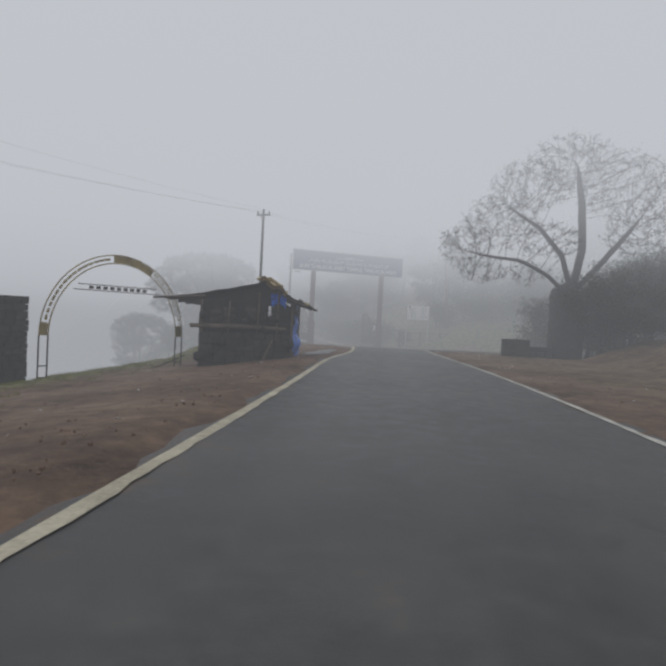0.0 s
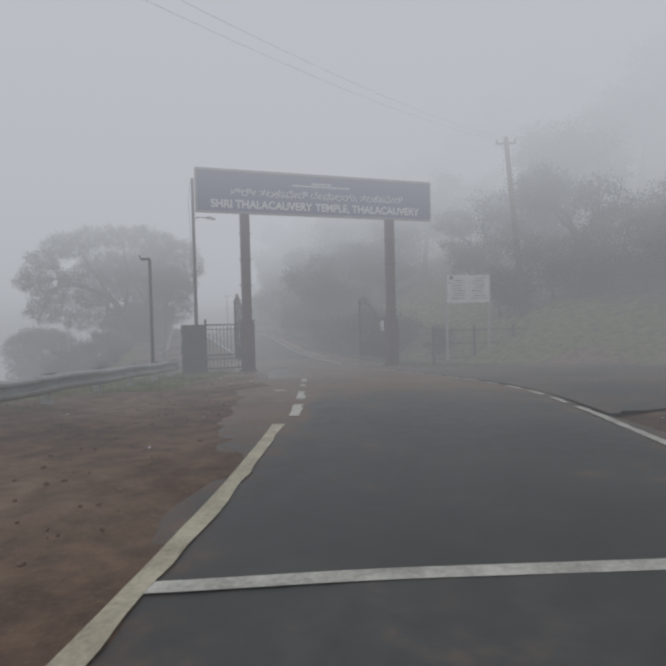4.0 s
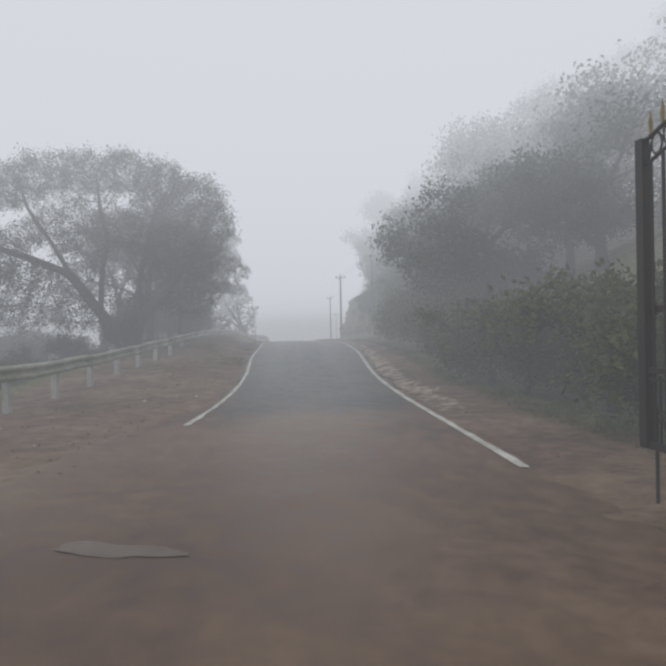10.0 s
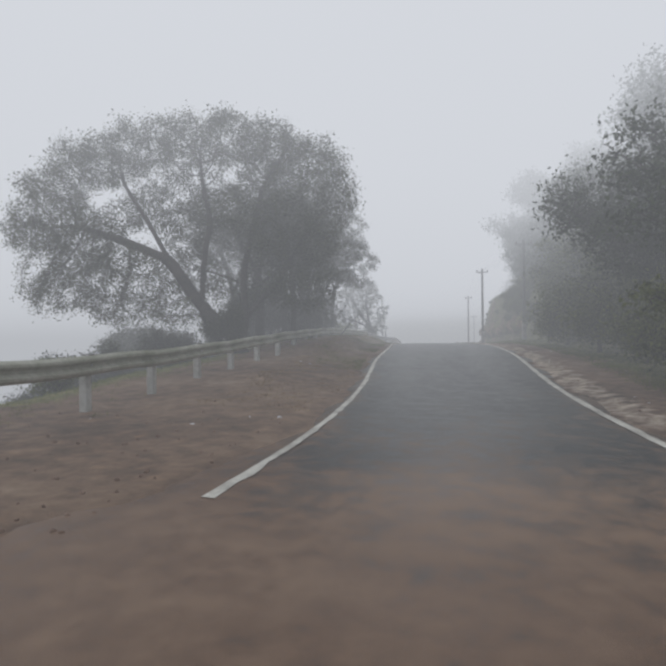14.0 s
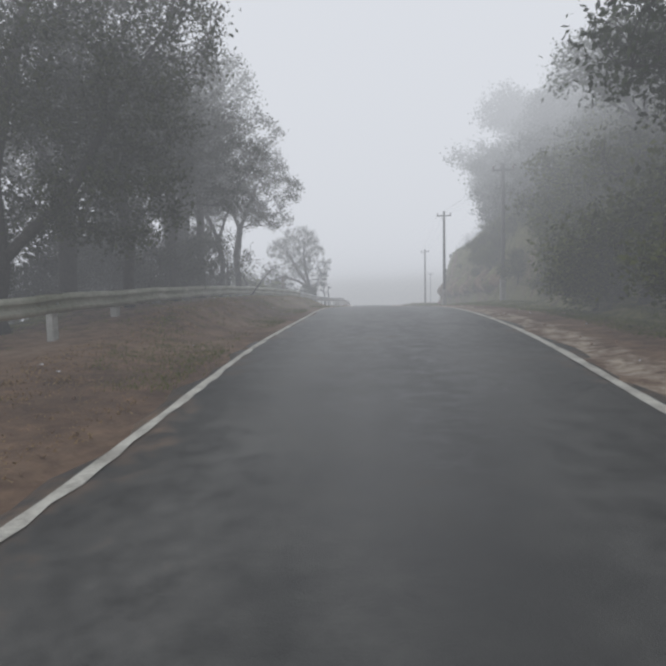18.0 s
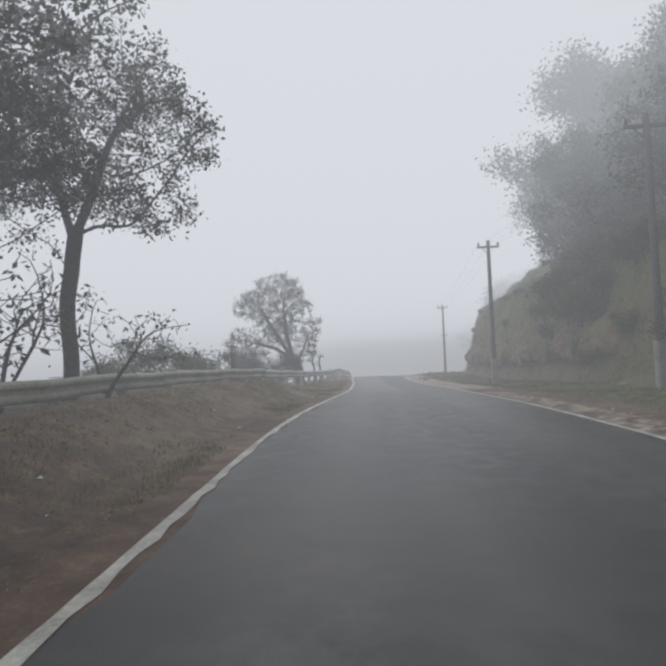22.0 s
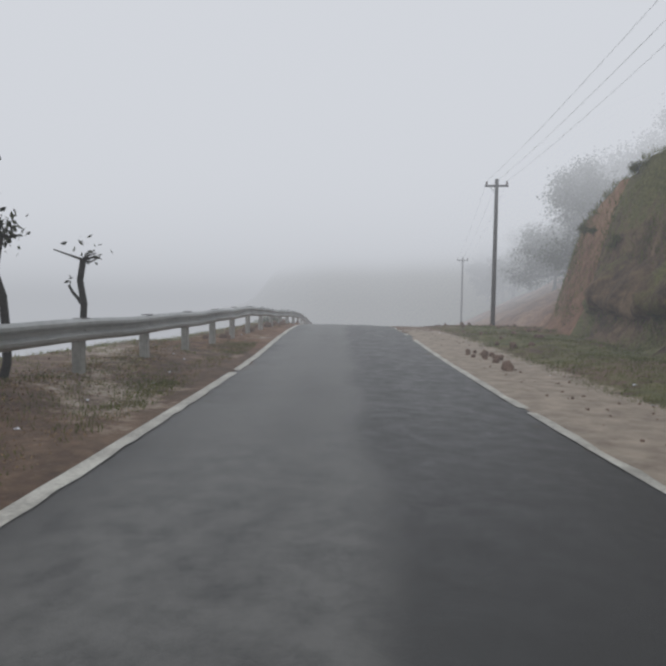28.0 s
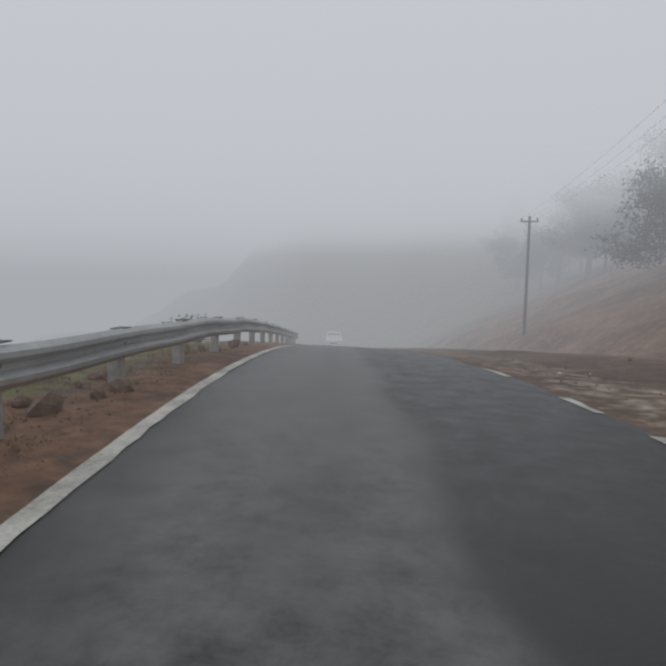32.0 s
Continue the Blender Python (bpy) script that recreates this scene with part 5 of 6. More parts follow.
sign_text("SHRI THALACAUVERY TEMPLE, THALACAUVERY", 0.40, 0.27, 8.35, M_WHITE)
sign_text("ಶ್ರೀ ತಲಕಾವೇರಿ ದೇವಾಲಯ, ತಲಕಾವೇರಿ", 0.36, 0.70, 6.9, M_WHITE)
part("bar", Geo().box((0, -0.054, 1.06), (2.3, 0.008, 0.05)), M_WHITE, sign, "small worn line of writing")
part("bar", Geo().box((0, -0.054, 1.16), (0.8, 0.008, 0.05)), M_WHITE, sign, "small worn line of writing")


def gate_leaf(hinge, end, label, mirror=False):
    """Wrought-iron leaf from its hinge to its free end, tall at the free end."""
    h, e = Vector(hinge), Vector(end)
    L = (e - h).length
    a = math.degrees(math.atan2(e.y - h.y, e.x - h.x))
    z0 = min(lz(h.x, h.y), lz(e.x, e.y))
    t = thing("gate_leaf", label, "gate", (h.x, h.y, z0), "gate leaves", rz=a)

    def top(u):
        k = u / L
        return 2.06 + 0.88 * float(sstep(0.15, 0.84, k)) - 0.1 * float(sstep(0.84, 1.0, k))

    part("stile", Geo().box((0.03, 0, 1.25), (0.07, 0.07, 1.7)), M_IRON, t)
    part("stile", Geo().box((L - 0.03, 0, (top(L) + 0.45) / 2), (0.075, 0.075, top(L) - 0.4)), M_IRON, t)
    for zz, hh in ((0.45, 0.06), (1.04, 0.045), (0.97, 0.03)):
        part("rail", Geo().box((L / 2, 0, zz), (L, 0.045, hh)), M_IRON, t)
    us = [L * i / 28 for i in range(29)]
    part("top_rail", Geo().tube([(u, 0, top(u)) for u in us], 0.018, 6), M_IRON, t)
    part("top_rail", Geo().tube([(u, 0, top(u) - 0.19) for u in us], 0.016, 6), M_IRON, t)
    n = 19
    for i in range(1, n):
        u = L * i / n
        bar = part("bar", Geo().tube([(u, 0, 0.46), (u, 0, top(u) - 0.19)], 0.013, 6), M_IRON, t)
        part("spike", Geo().tube([(u, 0, top(u)), (u, 0, top(u) + 0.10), (u, 0, top(u) + 0.2)], [0.011, 0.017, 0.003], 6), M_GOLD, bar, "gold-tipped spike")
    for i in range(n):
        u = L * (i + 0.5) / n
        ring = [(u + math.cos(k * math.pi / 6) * 0.052, 0, top(u) - 0.095 + math.sin(k * math.pi / 6) * 0.08) for k in range(13)]
        part("ring", Geo().tube(ring, 0.009, 5, False), M_IRON, t)
        part("short_bar", Geo().tube([(u, 0, 0.46), (u, 0, 1.0)], 0.011, 5), M_IRON, t)
    for i in range(n // 2):
        u = L * (2 * i + 1) / n
        part("scroll", Geo().tube([(u - 0.06, 0.01, 0.52), (u, 0.012, 0.6), (u + 0.08, 0.01, 0.78)], 0.012, 5), M_IRON, t)
    part("drop_bolt", Geo().tube([(L - 0.08, -0.05, -0.05), (L - 0.08, -0.05, 0.75)], 0.014, 6), M_IRON, t)
    part("latch", Geo().box((L - 0.16, -0.05, 1.52), (0.32, 0.05, 0.05)).box((L - 0.02, -0.06, 1.52), (0.06, 0.07, 0.1)), M_RUST, t, "rusty orange latch")
    return t


hr = G0 + GDIR * (GW - 0.14) + GN * 0.16
leaf_r = gate_leaf((hr.x, hr.y, 0), (1.62, 22.45, 0), "dark iron gate leaf swung open, gold spike tips")
hl = G0 + GDIR * 0.12 + GN * 0.16
leaf_l = gate_leaf((hl.x, hl.y, 0), (-3.62, 20.85, 0), "dark iron gate leaf swung open, gold spike tips")
ep = (Vector((1.62, 22.45, 0)) - hr)
notice = thing("paper_notice", "white paper sheet tied to the open gate leaf", "notice", (hr.x + ep.x * 0.09 - 0.04, hr.y + ep.y * 0.09 - 0.03, zr + 1.45), rz=math.degrees(math.atan2(ep.y, ep.x)))
part("sheet", Geo().box((0, 0.04, 0.2), (0.28, 0.006, 0.4)), M_PAPER, notice)
for k in range(7):
    part("bar", Geo().box((0.02 * (k % 2), 0.045, 0.38 - k * 0.055), (0.24, 0.005, 0.014)), M_INK, notice, "faint line of writing")

# side wicket, stone pier and lamp post
wk = thing("wicket_gate", "low dark iron railing panel beside the gate", "gate", (-4.28, 18.0, lz(-4.3, 18.0)), rz=GA)
WS = 0.76
part("rail", Geo().box((0.86 * WS, 0, 1.72), (1.75 * WS, 0.05, 0.05)), M_IRON, wk)
part("rail", Geo().box((0.86 * WS, 0, 1.56), (1.75 * WS, 0.035, 0.03)), M_IRON, wk)
part("rail", Geo().box((0.86 * WS, 0, 0.62), (1.75 * WS, 0.04, 0.04)), M_IRON, wk)
part("rail", Geo().box((0.86 * WS, 0, 0.48), (1.75 * WS, 0.035, 0.03)), M_IRON, wk)
part("rail", Geo().box((0.86 * WS, 0, 0.14), (1.75 * WS, 0.05, 0.05)), M_IRON, wk)
part("stile", Geo().box((0.0, 0, 0.95), (0.08, 0.08, 1.95), None, 0.01), M_IRON, wk)
part("stile", Geo().box((1.72 * WS, 0, 0.9), (0.06, 0.06, 1.8)), M_IRON, wk)
for i in range(1, 10):
    part("bar", Geo().tube([(i * 0.172 * WS, 0, 0.12), (i * 0.172 * WS, 0, 1.74)], 0.011, 6), M_IRON, wk)
    part("short_bar", Geo().tube([(i * 0.172 * WS - 0.065, 0, 0.42), (i * 0.172 * WS - 0.065, 0, 0.68)], 0.01, 5), M_IRON, wk)


def stone_pier(x, y, w, d, h, label, seed, rz=0.0):
    t = thing("stone_pier", label, "pillar", (x, y, lz(x, y) - 0.1), rz=rz)
    rg = random.Random(seed)
    core = Geo().box((0, 0, h / 2), (w - 0.1, d - 0.1, h - 0.02))
    part("core", core, M_STONE, t)
    z = 0.0
    while z < h - 0.05:
        hh = min(rg.uniform(0.14, 0.24), h - z)
        for face in range(4):
            L = w if face % 2 == 0 else d
            o = (d if face % 2 == 0 else w) / 2
            u = -L / 2
            while u < L / 2 - 0.04:
                ww = min(rg.uniform(0.2, 0.42), L / 2 - u)
                m = Matrix.Rotation(face * math.pi / 2, 4, "Z")
                part("stone", Geo().box((u + ww / 2, -o + 0.05 - rg.uniform(0, 0.035), z + hh / 2), (ww - 0.02, 0.12, hh - 0.018), m, 0.02), M_STONE, t)
                u += ww
        z += hh
    part("coping", Geo().box((0, 0, h + 0.03), (w + 0.05, d + 0.05, 0.09), None, 0.03), M_STONE, t)
    return t


stone_pier(-4.62, 17.5, 0.72, 0.6, 1.75, "dark mossy stone pier beside the wicket", 4, GA)
lamp = thing("street_lamp", "slim dark lamp post with a short curved arm", "street lamp", (-4.6, 18.0, lz(-4.6, 18) - 0.1), rz=GA)
part("pole", Geo().tube([(0, 0, 0), (0, 0, 7.1)], [0.07, 0.05], 8), M_POLE, lamp, smooth=True)
part("arm", Geo().tube([(0, 0, 5.65), (0.2, -0.02, 5.72), (0.45, -0.05, 5.70)], 0.018, 6), M_POLE, lamp)
part("lamp_head", Geo().tube([(0.42, -0.05, 5.70), (0.55, -0.05, 5.71), (0.72, -0.05, 5.67), (0.78, -0.05, 5.65)], [0.03, 0.06, 0.055, 0.02], 8), M_WHITE, lamp, "pale lamp head")
part("cable", Geo().tube([(-0.06, 0, 7.0), (-0.16, 0, 6.2), (-0.1, 0, 5.2), (-0.13, 0, 4.2), (-0.06, 0, 3.3)], 0.008, 4), M_WIRE, lamp)
small = thing("street_lamp", "short dark lamp post with a small angled head", "street lamp", (-5.0, 13.9, lz(-5.0, 13.9) - 0.1))
part("pole", Geo().tube([(0, 0, 0), (0, 0, 3.55)], [0.05, 0.045], 8), M_POLE, small, smooth=True)
part("lamp_head", Geo().box((-0.12, 0, 3.57), (0.26, 0.12, 0.06)).tube([(-0.24, 0, 3.57), (-0.3, 0, 3.69)], 0.02, 5), M_IRON, small)

# notice board
bd = thing("notice_board", "white notice board on two pale posts", "sign", (6.02, 20.72, lz(6, 20.7)), rz=14.5)
zb = 1.63 - lz(6, 20.7)
part("panel", Geo().box((0, 0, zb + 0.57), (1.95, 0.05, 1.14)), M_WHITE, bd)
for sx in (-0.98, 0.98):
    part("post", Geo().box((sx, 0.02, (zb + 1.2) / 2 - 0.1), (0.09, 0.08, zb + 1.4), None, 0.01), M_POST, bd)
    part("footing", Geo().box((sx, 0, 0.04), (0.36, 0.36, 0.16), None, 0.03), M_CONC, bd)
part("emblem", Geo().tube([(-0.78, -0.028, zb + 1.03), (-0.78, -0.034, zb + 1.03)], 0.09, 12), M_INK, bd)
rg = random.Random(8)
for r in range(9):
    for cx in (-0.5, 0.48):
        if r in (0,) and cx < 0:
            continue
        w = rg.uniform(0.4, 0.8)
        part("bar", Geo().box((cx + rg.uniform(-0.08, 0.08), -0.028, zb + 1.02 - r * 0.105), (w, 0.006, 0.022)), M_INK, bd, "line of small writing")

# iron fence behind the turning
fc = thing("iron_fence", "dark iron fence panels on the grass", "fence", (4.5, 20.5, lz(4.5, 20.5)), rz=16)
for i in range(4):
    part("post", Geo().box((i * 1.9, 0, 0.75), (0.08, 0.08, 1.6)), M_IRON, fc)
for i in range(3):
    for zz in (0.2, 0.8, 1.35):
        part("rail", Geo().box((i * 1.9 + 0.95, 0, zz), (1.9, 0.035, 0.04)), M_IRON, fc)
    for k in range(1, 14):
        part("bar", Geo().tube([(i * 1.9 + k * 0.136, 0, 0.2), (i * 1.9 + k * 0.136, 0, 1.45)], 0.01, 5), M_IRON, fc)

# puddles
blob("puddle", -1.12, 13.4, 0.46, 2.1, M_WATER, "brown rain puddle on the muddy road", "puddle", 3, 0.004, 0.25, True)
blob("puddle", -1.9, 20.6, 0.36, 0.12, M_WATER, "pale rain puddle by the gate", "puddle", 4, 0.006, 0.0, True)
blob("wet_apron", -2.62, -3.6, 0.6, 2.2, M_WETCONC, "wet grey concrete apron beside the hut", "paving", 5, 0.012, -0.2)

# ---- hut of sheets and timber ----
hut = thing("roadside_hut", "ramshackle hut of sooty sheets and blue tarpaulin", "hut", (-5.2, -6.5, lz(-5.2, -6.5)))
HO = hut.matrix_basis.translation
A, B, C, D = Vector((-6.4, -8.75, 0)), Vector((-3.72, -7.9, 0)), Vector((-3.55, -4.2, 0)), Vector((-6.9, -4.7, 0))
hrng = random.Random(21)


def cloth(p, q, z0, z1, bulge, seed, nx=14, nz=12, sag=0.0, out=1):
    """A slack sheet hung between two uprights."""
    rg = random.Random(seed)
    ph = [rg.uniform(0, 6) for _ in range(4)]
    d = (q - p)
    n = Vector((d.y, -d.x, 0)).normalized() * out
    rows = []
    for i in range(nz + 1):
        k = i / nz
        row = []
        for j in range(nx + 1):
            u = j / nx
            w = bulge * (math.sin(u * 7 + ph[0]) * 0.4 + math.sin(u * 3 + k * 5 + ph[1]) * 0.6 + 0.5 * math.sin(k * 16 + ph[2]))
            zlow = z0 + sag * math.sin(u * math.pi + 0.4) + 0.025 * math.sin(u * 23 + ph[3]) + 0.05 * math.sin(u * 5.3 + ph[2])
            row.append(p + d * u + n * w + Vector((0, 0, zlow + (z1 - zlow) * k)) - HO)
        rows.append(row)
    g = Geo().sheet(rows)
    g.sheet([[v - n * 0.012 for v in reversed(r)] for r in rows])
    return g


zf = float(HO.z) + 0.08
part("front_sheet", cloth(A, B, zf - 0.25, zf + 1.75, 0.05, 1), M_DARKTARP, hut)
part("front_sheet", cloth(A + Vector((-0.02, -0.06, 0)), B + Vector((-0.3, -0.08, 0)), zf - 0.2, zf + 1.05, 0.06, 2), M_DARKTARP, hut)
part("back_sheet", cloth(C, D, zf - 0.3, zf + 1.75, 0.04, 3), M_DARKTARP, hut)
part("valley_sheet", cloth(D, A, zf - 0.4, zf + 1.7, 0.04, 4), M_DARKTARP, hut)
part("road_sheet", cloth(B + Vector((-0.02, 0.05, 0)), C + Vector((-0.06, 0, 0)), zf + 0.0, zf + 1.9, 0.03, 5), M_DARKTARP, hut)
part("tarpaulin", cloth(B.lerp(C, 0.07) + Vector((0.05, 0, 0)), C + Vector((0.04, 0.08, 0)), zf + 0.08, zf + 1.86, 0.13, 6, 26, 24, -0.12), M_BLUE, hut, "creased bright blue tarpaulin")
part("tarpaulin", cloth(A.lerp(B, 0.76) + Vector((0, -0.1, 0)), A.lerp(B, 0.93) + Vector((0.0, -0.1, 0)), zf + 1.72, zf + 2.14, 0.05, 7, 10, 10, 0.12), M_BLUE, hut, "strip of blue tarpaulin")
# gable
gg = Geo()
apex = Vector((-4.5, -8.15, zf + 2.42))
gg.v = [tuple(q - HO) for q in (A + Vector((0, 0, zf + 1.7)), B + Vector((0, 0, zf + 1.7)), apex, A + Vector((0, 0.05, zf + 1.7)), B + Vector((0, 0.05, zf + 1.7)), apex + Vector((0, 0.05, 0)))]
gg.f = [(0, 1, 2), (5, 4, 3)]
part("gable_sheet", gg, M_DARKTARP, hut)
# roof slopes with ragged eaves
R0, R1 = Vector((-4.5, -8.5, zf + 2.5)), Vector((-4.85, -4.2, zf + 2.3))


def slope(e0, e1, seed):
    rg = random.Random(seed)
    rows = []
    for i in range(9):
        k = i / 8
        row = []
        for j in range(15):
            u = j / 14
            p = R0.lerp(R1, u).lerp(Vector(e0).lerp(Vector(e1), u), k * (1 + 0.05 * rg.uniform(-1, 1) * (i == 8)))
            row.append(p + Vector((0, 0, 0.03 * math.sin(u * 21 + k * 3) - 0.12 * math.sin(k * math.pi) * 0.5 + rg.uniform(-0.015, 0.015))) - HO)
        rows.append(row)
    g = Geo().sheet(rows)
    g.sheet([[v - Vector((0, 0, 0.035)) for v in reversed(r)] for r in rows])
    return g


part("roof_sheet", slope((-7.35, -9.2, zf + 1.85), (-7.3, -4.2, zf + 1.75), 1), M_DARKTARP, hut)
part("roof_sheet", slope((-3.15, -8.25, zf + 1.80), (-3.05, -4.0, zf + 1.82), 2), M_DARKTARP, hut)
for i in range(9):
    u = i / 8
    e = Vector((-3.15, -8.3, 0)).lerp(Vector((-3.02, -4.1, 0)), u)
    part("rafter", Geo().tube([Vector((-4.1, e.y, zf + 2.12)) - HO, Vector((e.x + hrng.uniform(-0.1, 0.12), e.y, zf + 1.77 + hrng.uniform(-0.03, 0.05))) - HO], 0.022, 5), M_WOOD, hut)
part("rafter", Geo().tube([Vector((-3.9, -4.8, zf + 2.0)) - HO, Vector((-2.85, -4.3, zf + 1.74)) - HO], 0.045, 6), M_WOOD, hut, "dark beam end jutting past the eave")
part("rafter", Geo().tube([Vector((-6.2, -9.2, zf + 1.95)) - HO, Vector((-7.6, -9.6, zf + 1.82)) - HO], 0.03, 6), M_WOOD, hut)
for p in (A, B, C, D, B.lerp(C, 0.33)):
    part("upright", Geo().tube([p + Vector((0.03, -0.05, zf - 0.35)) - HO, p + Vector((0.03, -0.05, zf + 1.85)) - HO], 0.045, 6), M_WOOD, hut)
part("prop", Geo().tube([Vector((-4.55, -8.75, zf + 0.0)) - HO, Vector((-4.2, -8.25, zf + 0.85)) - HO], 0.025, 5), M_WOOD, hut)
gy = Geo()
rows = []
for i in range(8):
    row = []
    for j in range(10):
        u, k = j / 9, i / 7
        p = Vector((-4.75 + 0.85 * u, -8.58 + 1.5 * k, zf + 2.54 - 0.42 * max(0, u - 0.3) * 1.3 + 0.09 * math.sin(9 * u + 5 * k) + 0.06 * math.sin(17 * k + 3 * u)))
        row.append(p - HO)
    rows.append(row)
gy.sheet(rows).sheet([[v - Vector((0, 0, 0.05)) for v in reversed(r)] for r in rows])
part("roof_cover", gy, M_THATCH, hut, "crumpled yellowed plastic over the ridge")
part("roof_roll", Geo().tube([Vector((-4.8, -8.55, zf + 2.55)) - HO, Vector((-4.4, -8.4, zf + 2.58)) - HO, Vector((-4.0, -8.25, zf + 2.36)) - HO], [0.03, 0.06, 0.03], 7), M_THATCH, hut)
for i in range(26):
    u = hrng.random()
    q = A.lerp(B, u) + Vector((0, -0.16, 0))
    r_ = hrng.uniform(0.1, 0.22)
    part("sack", Geo().rock(q + Vector((0, -r_ * 0.4, zf + hrng.choice((0.05, 0.1, 0.3, 0.55, 0.9, 1.2)) + hrng.uniform(0, 0.2))) - HO, r_, hrng), M_DARKTARP, hut, "sooty sack stacked against the wall", True)
for i in range(22):
    u, k = hrng.random(), hrng.uniform(0.0, 1.0)
    e0 = Vector((-3.15, -8.25, zf + 1.80)).lerp(Vector((-3.05, -4.0, zf + 1.82)), u)
    q = R0.lerp(R1, u).lerp(e0, 0.7 + 0.3 * k)
    part("roof_weight", Geo().rock(q + Vector((0, 0, 0.03)) - HO, hrng.uniform(0.04, 0.1), hrng), M_WOOD if i % 4 else M_THATCH, hut, "", True)
# half-height wall of stacked billets before the front sheet, with a plank ledge
for r in range(6):
    u = hrng.uniform(0, 0.05)
    while u < 0.93:
        w = hrng.uniform(0.07, 0.15)
        q = A.lerp(B, min(u + w / 2, 0.96)) + Vector((-0.06, -0.2, zf - 0.12 + r * 0.185 + hrng.uniform(-0.02, 0.02))) - HO
        part("billet", Geo().box((0, 0, 0), (w * 2.75, 0.2, hrng.uniform(0.15, 0.19)), Matrix.Translation(q) @ Matrix.Rotation(0.307 + hrng.uniform(-0.16, 0.16), 4, "Z") @ Matrix.Rotation(hrng.uniform(-0.14, 0.14), 4, "Y"), 0.025), M_STONE if hrng.random() < 0.6 else M_BARK, hut)
        u += w
part("ledge", Geo().tube([A + Vector((-0.25, -0.3, zf + 1.06)) - HO, A.lerp(B, 0.5) + Vector((0, -0.3, zf + 1.09)) - HO, B + Vector((-0.15, -0.28, zf + 1.05)) - HO], [0.06, 0.075, 0.05], 7), M_WOOD, hut)
for u, h in ((0.3, 1.85), (0.62, 2.15), (0.84, 2.2)):
    part("stud", Geo().tube([A.lerp(B, u) + Vector((0, -0.12, zf + 0.9)) - HO, A.lerp(B, u + 0.01) + Vector((0, -0.1, zf + h)) - HO], 0.03, 6), M_WOOD, hut)
for u in (0.1, 0.24, 0.47, 0.74):
    part("stain_sheet", cloth(A.lerp(B, u) + Vector((0, -0.09, 0)), A.lerp(B, u + 0.13) + Vector((0, -0.09, 0)), zf + 1.12, zf + 1.6 + 0.25 * u, 0.04, int(u * 100), 8, 8), M_BARK, hut, "brown sacking over the dark sheets")
part("rag", cloth(Vector((-4.4, -8.62, 0)), Vector((-4.32, -8.6, 0)), zf + 1.45, zf + 1.75, 0.02, 12, 4, 5), M_PAPER, hut, "hanging white rag")

# ---- sanctuary arch ----
AL, AR = Vector((-10.4, -10.3, 0)), Vector((-7.3, -7.05, 0))
aw = (AR - AL).length
aa = math.degrees(math.atan2(AR.y - AL.y, AR.x - AL.x))
az = min(lz(AL.x, AL.y), lz(AR.x, AR.y))
arch = thing("entrance_arch", "thin welded entrance arch with gold lettering", "arch", (AL.x, AL.y, az), rz=aa)
AH, SPR = 3.85, 1.45


def arch_pt(k, inset=0.0):
    """k from 0 (left foot) to 1 (right foot)."""
    r, rz_ = aw / 2 - inset, AH - SPR - inset
    a = math.pi * (1 - k)
    return Vector((aw / 2 + r * math.cos(a), 0, SPR + rz_ * math.sin(a)))


for ins in (0.0, 0.24):
    part("arch_rail", Geo().tube([arch_pt(i / 30, ins) for i in range(31)], 0.018, 6), M_GOLD, arch)
for sx in (0.0, 0.24, aw - 0.24, aw):
    part("leg", Geo().tube([(sx, 0, -0.2), (sx, 0, SPR)], 0.022, 6), M_IRON, arch)
for sx in (0.12, aw - 0.12):
    for zz in (0.3, 0.62):
        part("rung", Geo().box((sx, 0, zz), (0.24, 0.03, 0.03)), M_IRON, arch)
part("footing", Geo().box((0.12, 0, 0.0), (0.36, 0.3, 0.55), None, 0.03), M_CONC, arch)
gp = Geo()
gp.sheet([[arch_pt(0.47 + 0.2 * i / 10, ins) + Vector((0, 0.01, 0)) for i in range(11)] for ins in (0.02, 0.22)])
part("name_plate", gp, M_GOLD, arch, "worn plate on the crown of the arch")
for k0, k1 in ((0.0, 0.05), (0.95, 1.0)):
    gp = Geo()
    gp.sheet([[arch_pt(k0 + (k1 - k0) * i / 4, ins) + Vector((0, 0.01, 0)) for i in range(5)] for ins in (0.02, 0.22)])
    part("name_plate", gp, M_GOLD, arch)
words = "WILDLIFE SANCTUARY"
for i, ch in enumerate(words):
    if ch == " ":
        continue
    k = 0.685 + 0.255 * i / (len(words) - 1)
    p = arch_pt(k, 0.12)
    me = text_mesh(ch, 0.19, 0.006)
    me.materials.append(M_GOLD)
    ob = new("letter", me)
    ob.parent = arch
    ang = -90 + math.degrees(math.atan2(p.z - SPR, p.x - aw / 2))
    ob.matrix_basis = pose(p.x, -0.015, p.z) @ Matrix.Rotation(radians(-ang), 4, "Y") @ pose(0, 0, 0, 90)
rg = random.Random(9)
for i in range(15):
    k = 0.07 + 0.37 * i / 14
    p = arch_pt(k, 0.12)
    r = rg.uniform(0.06, 0.085)
    a0 = rg.uniform(0, 6)
    d = (arch_pt(k + 0.01, 0.12) - p).normalized()
    part("bar", Geo().tube([p - d * r, p + d * r], 0.035, 5), M_GOLD, arch)
zt = SPR + 1.32
hw = 1.36
for zz in (zt, zt + 0.16):
    part("tie_bar", Geo().tube([(aw / 2 - hw + (0.12 if zz > zt else 0), 0, zz), (aw / 2 + hw - (0.12 if zz > zt else 0), 0, zz)], 0.014, 5), M_IRON, arch)
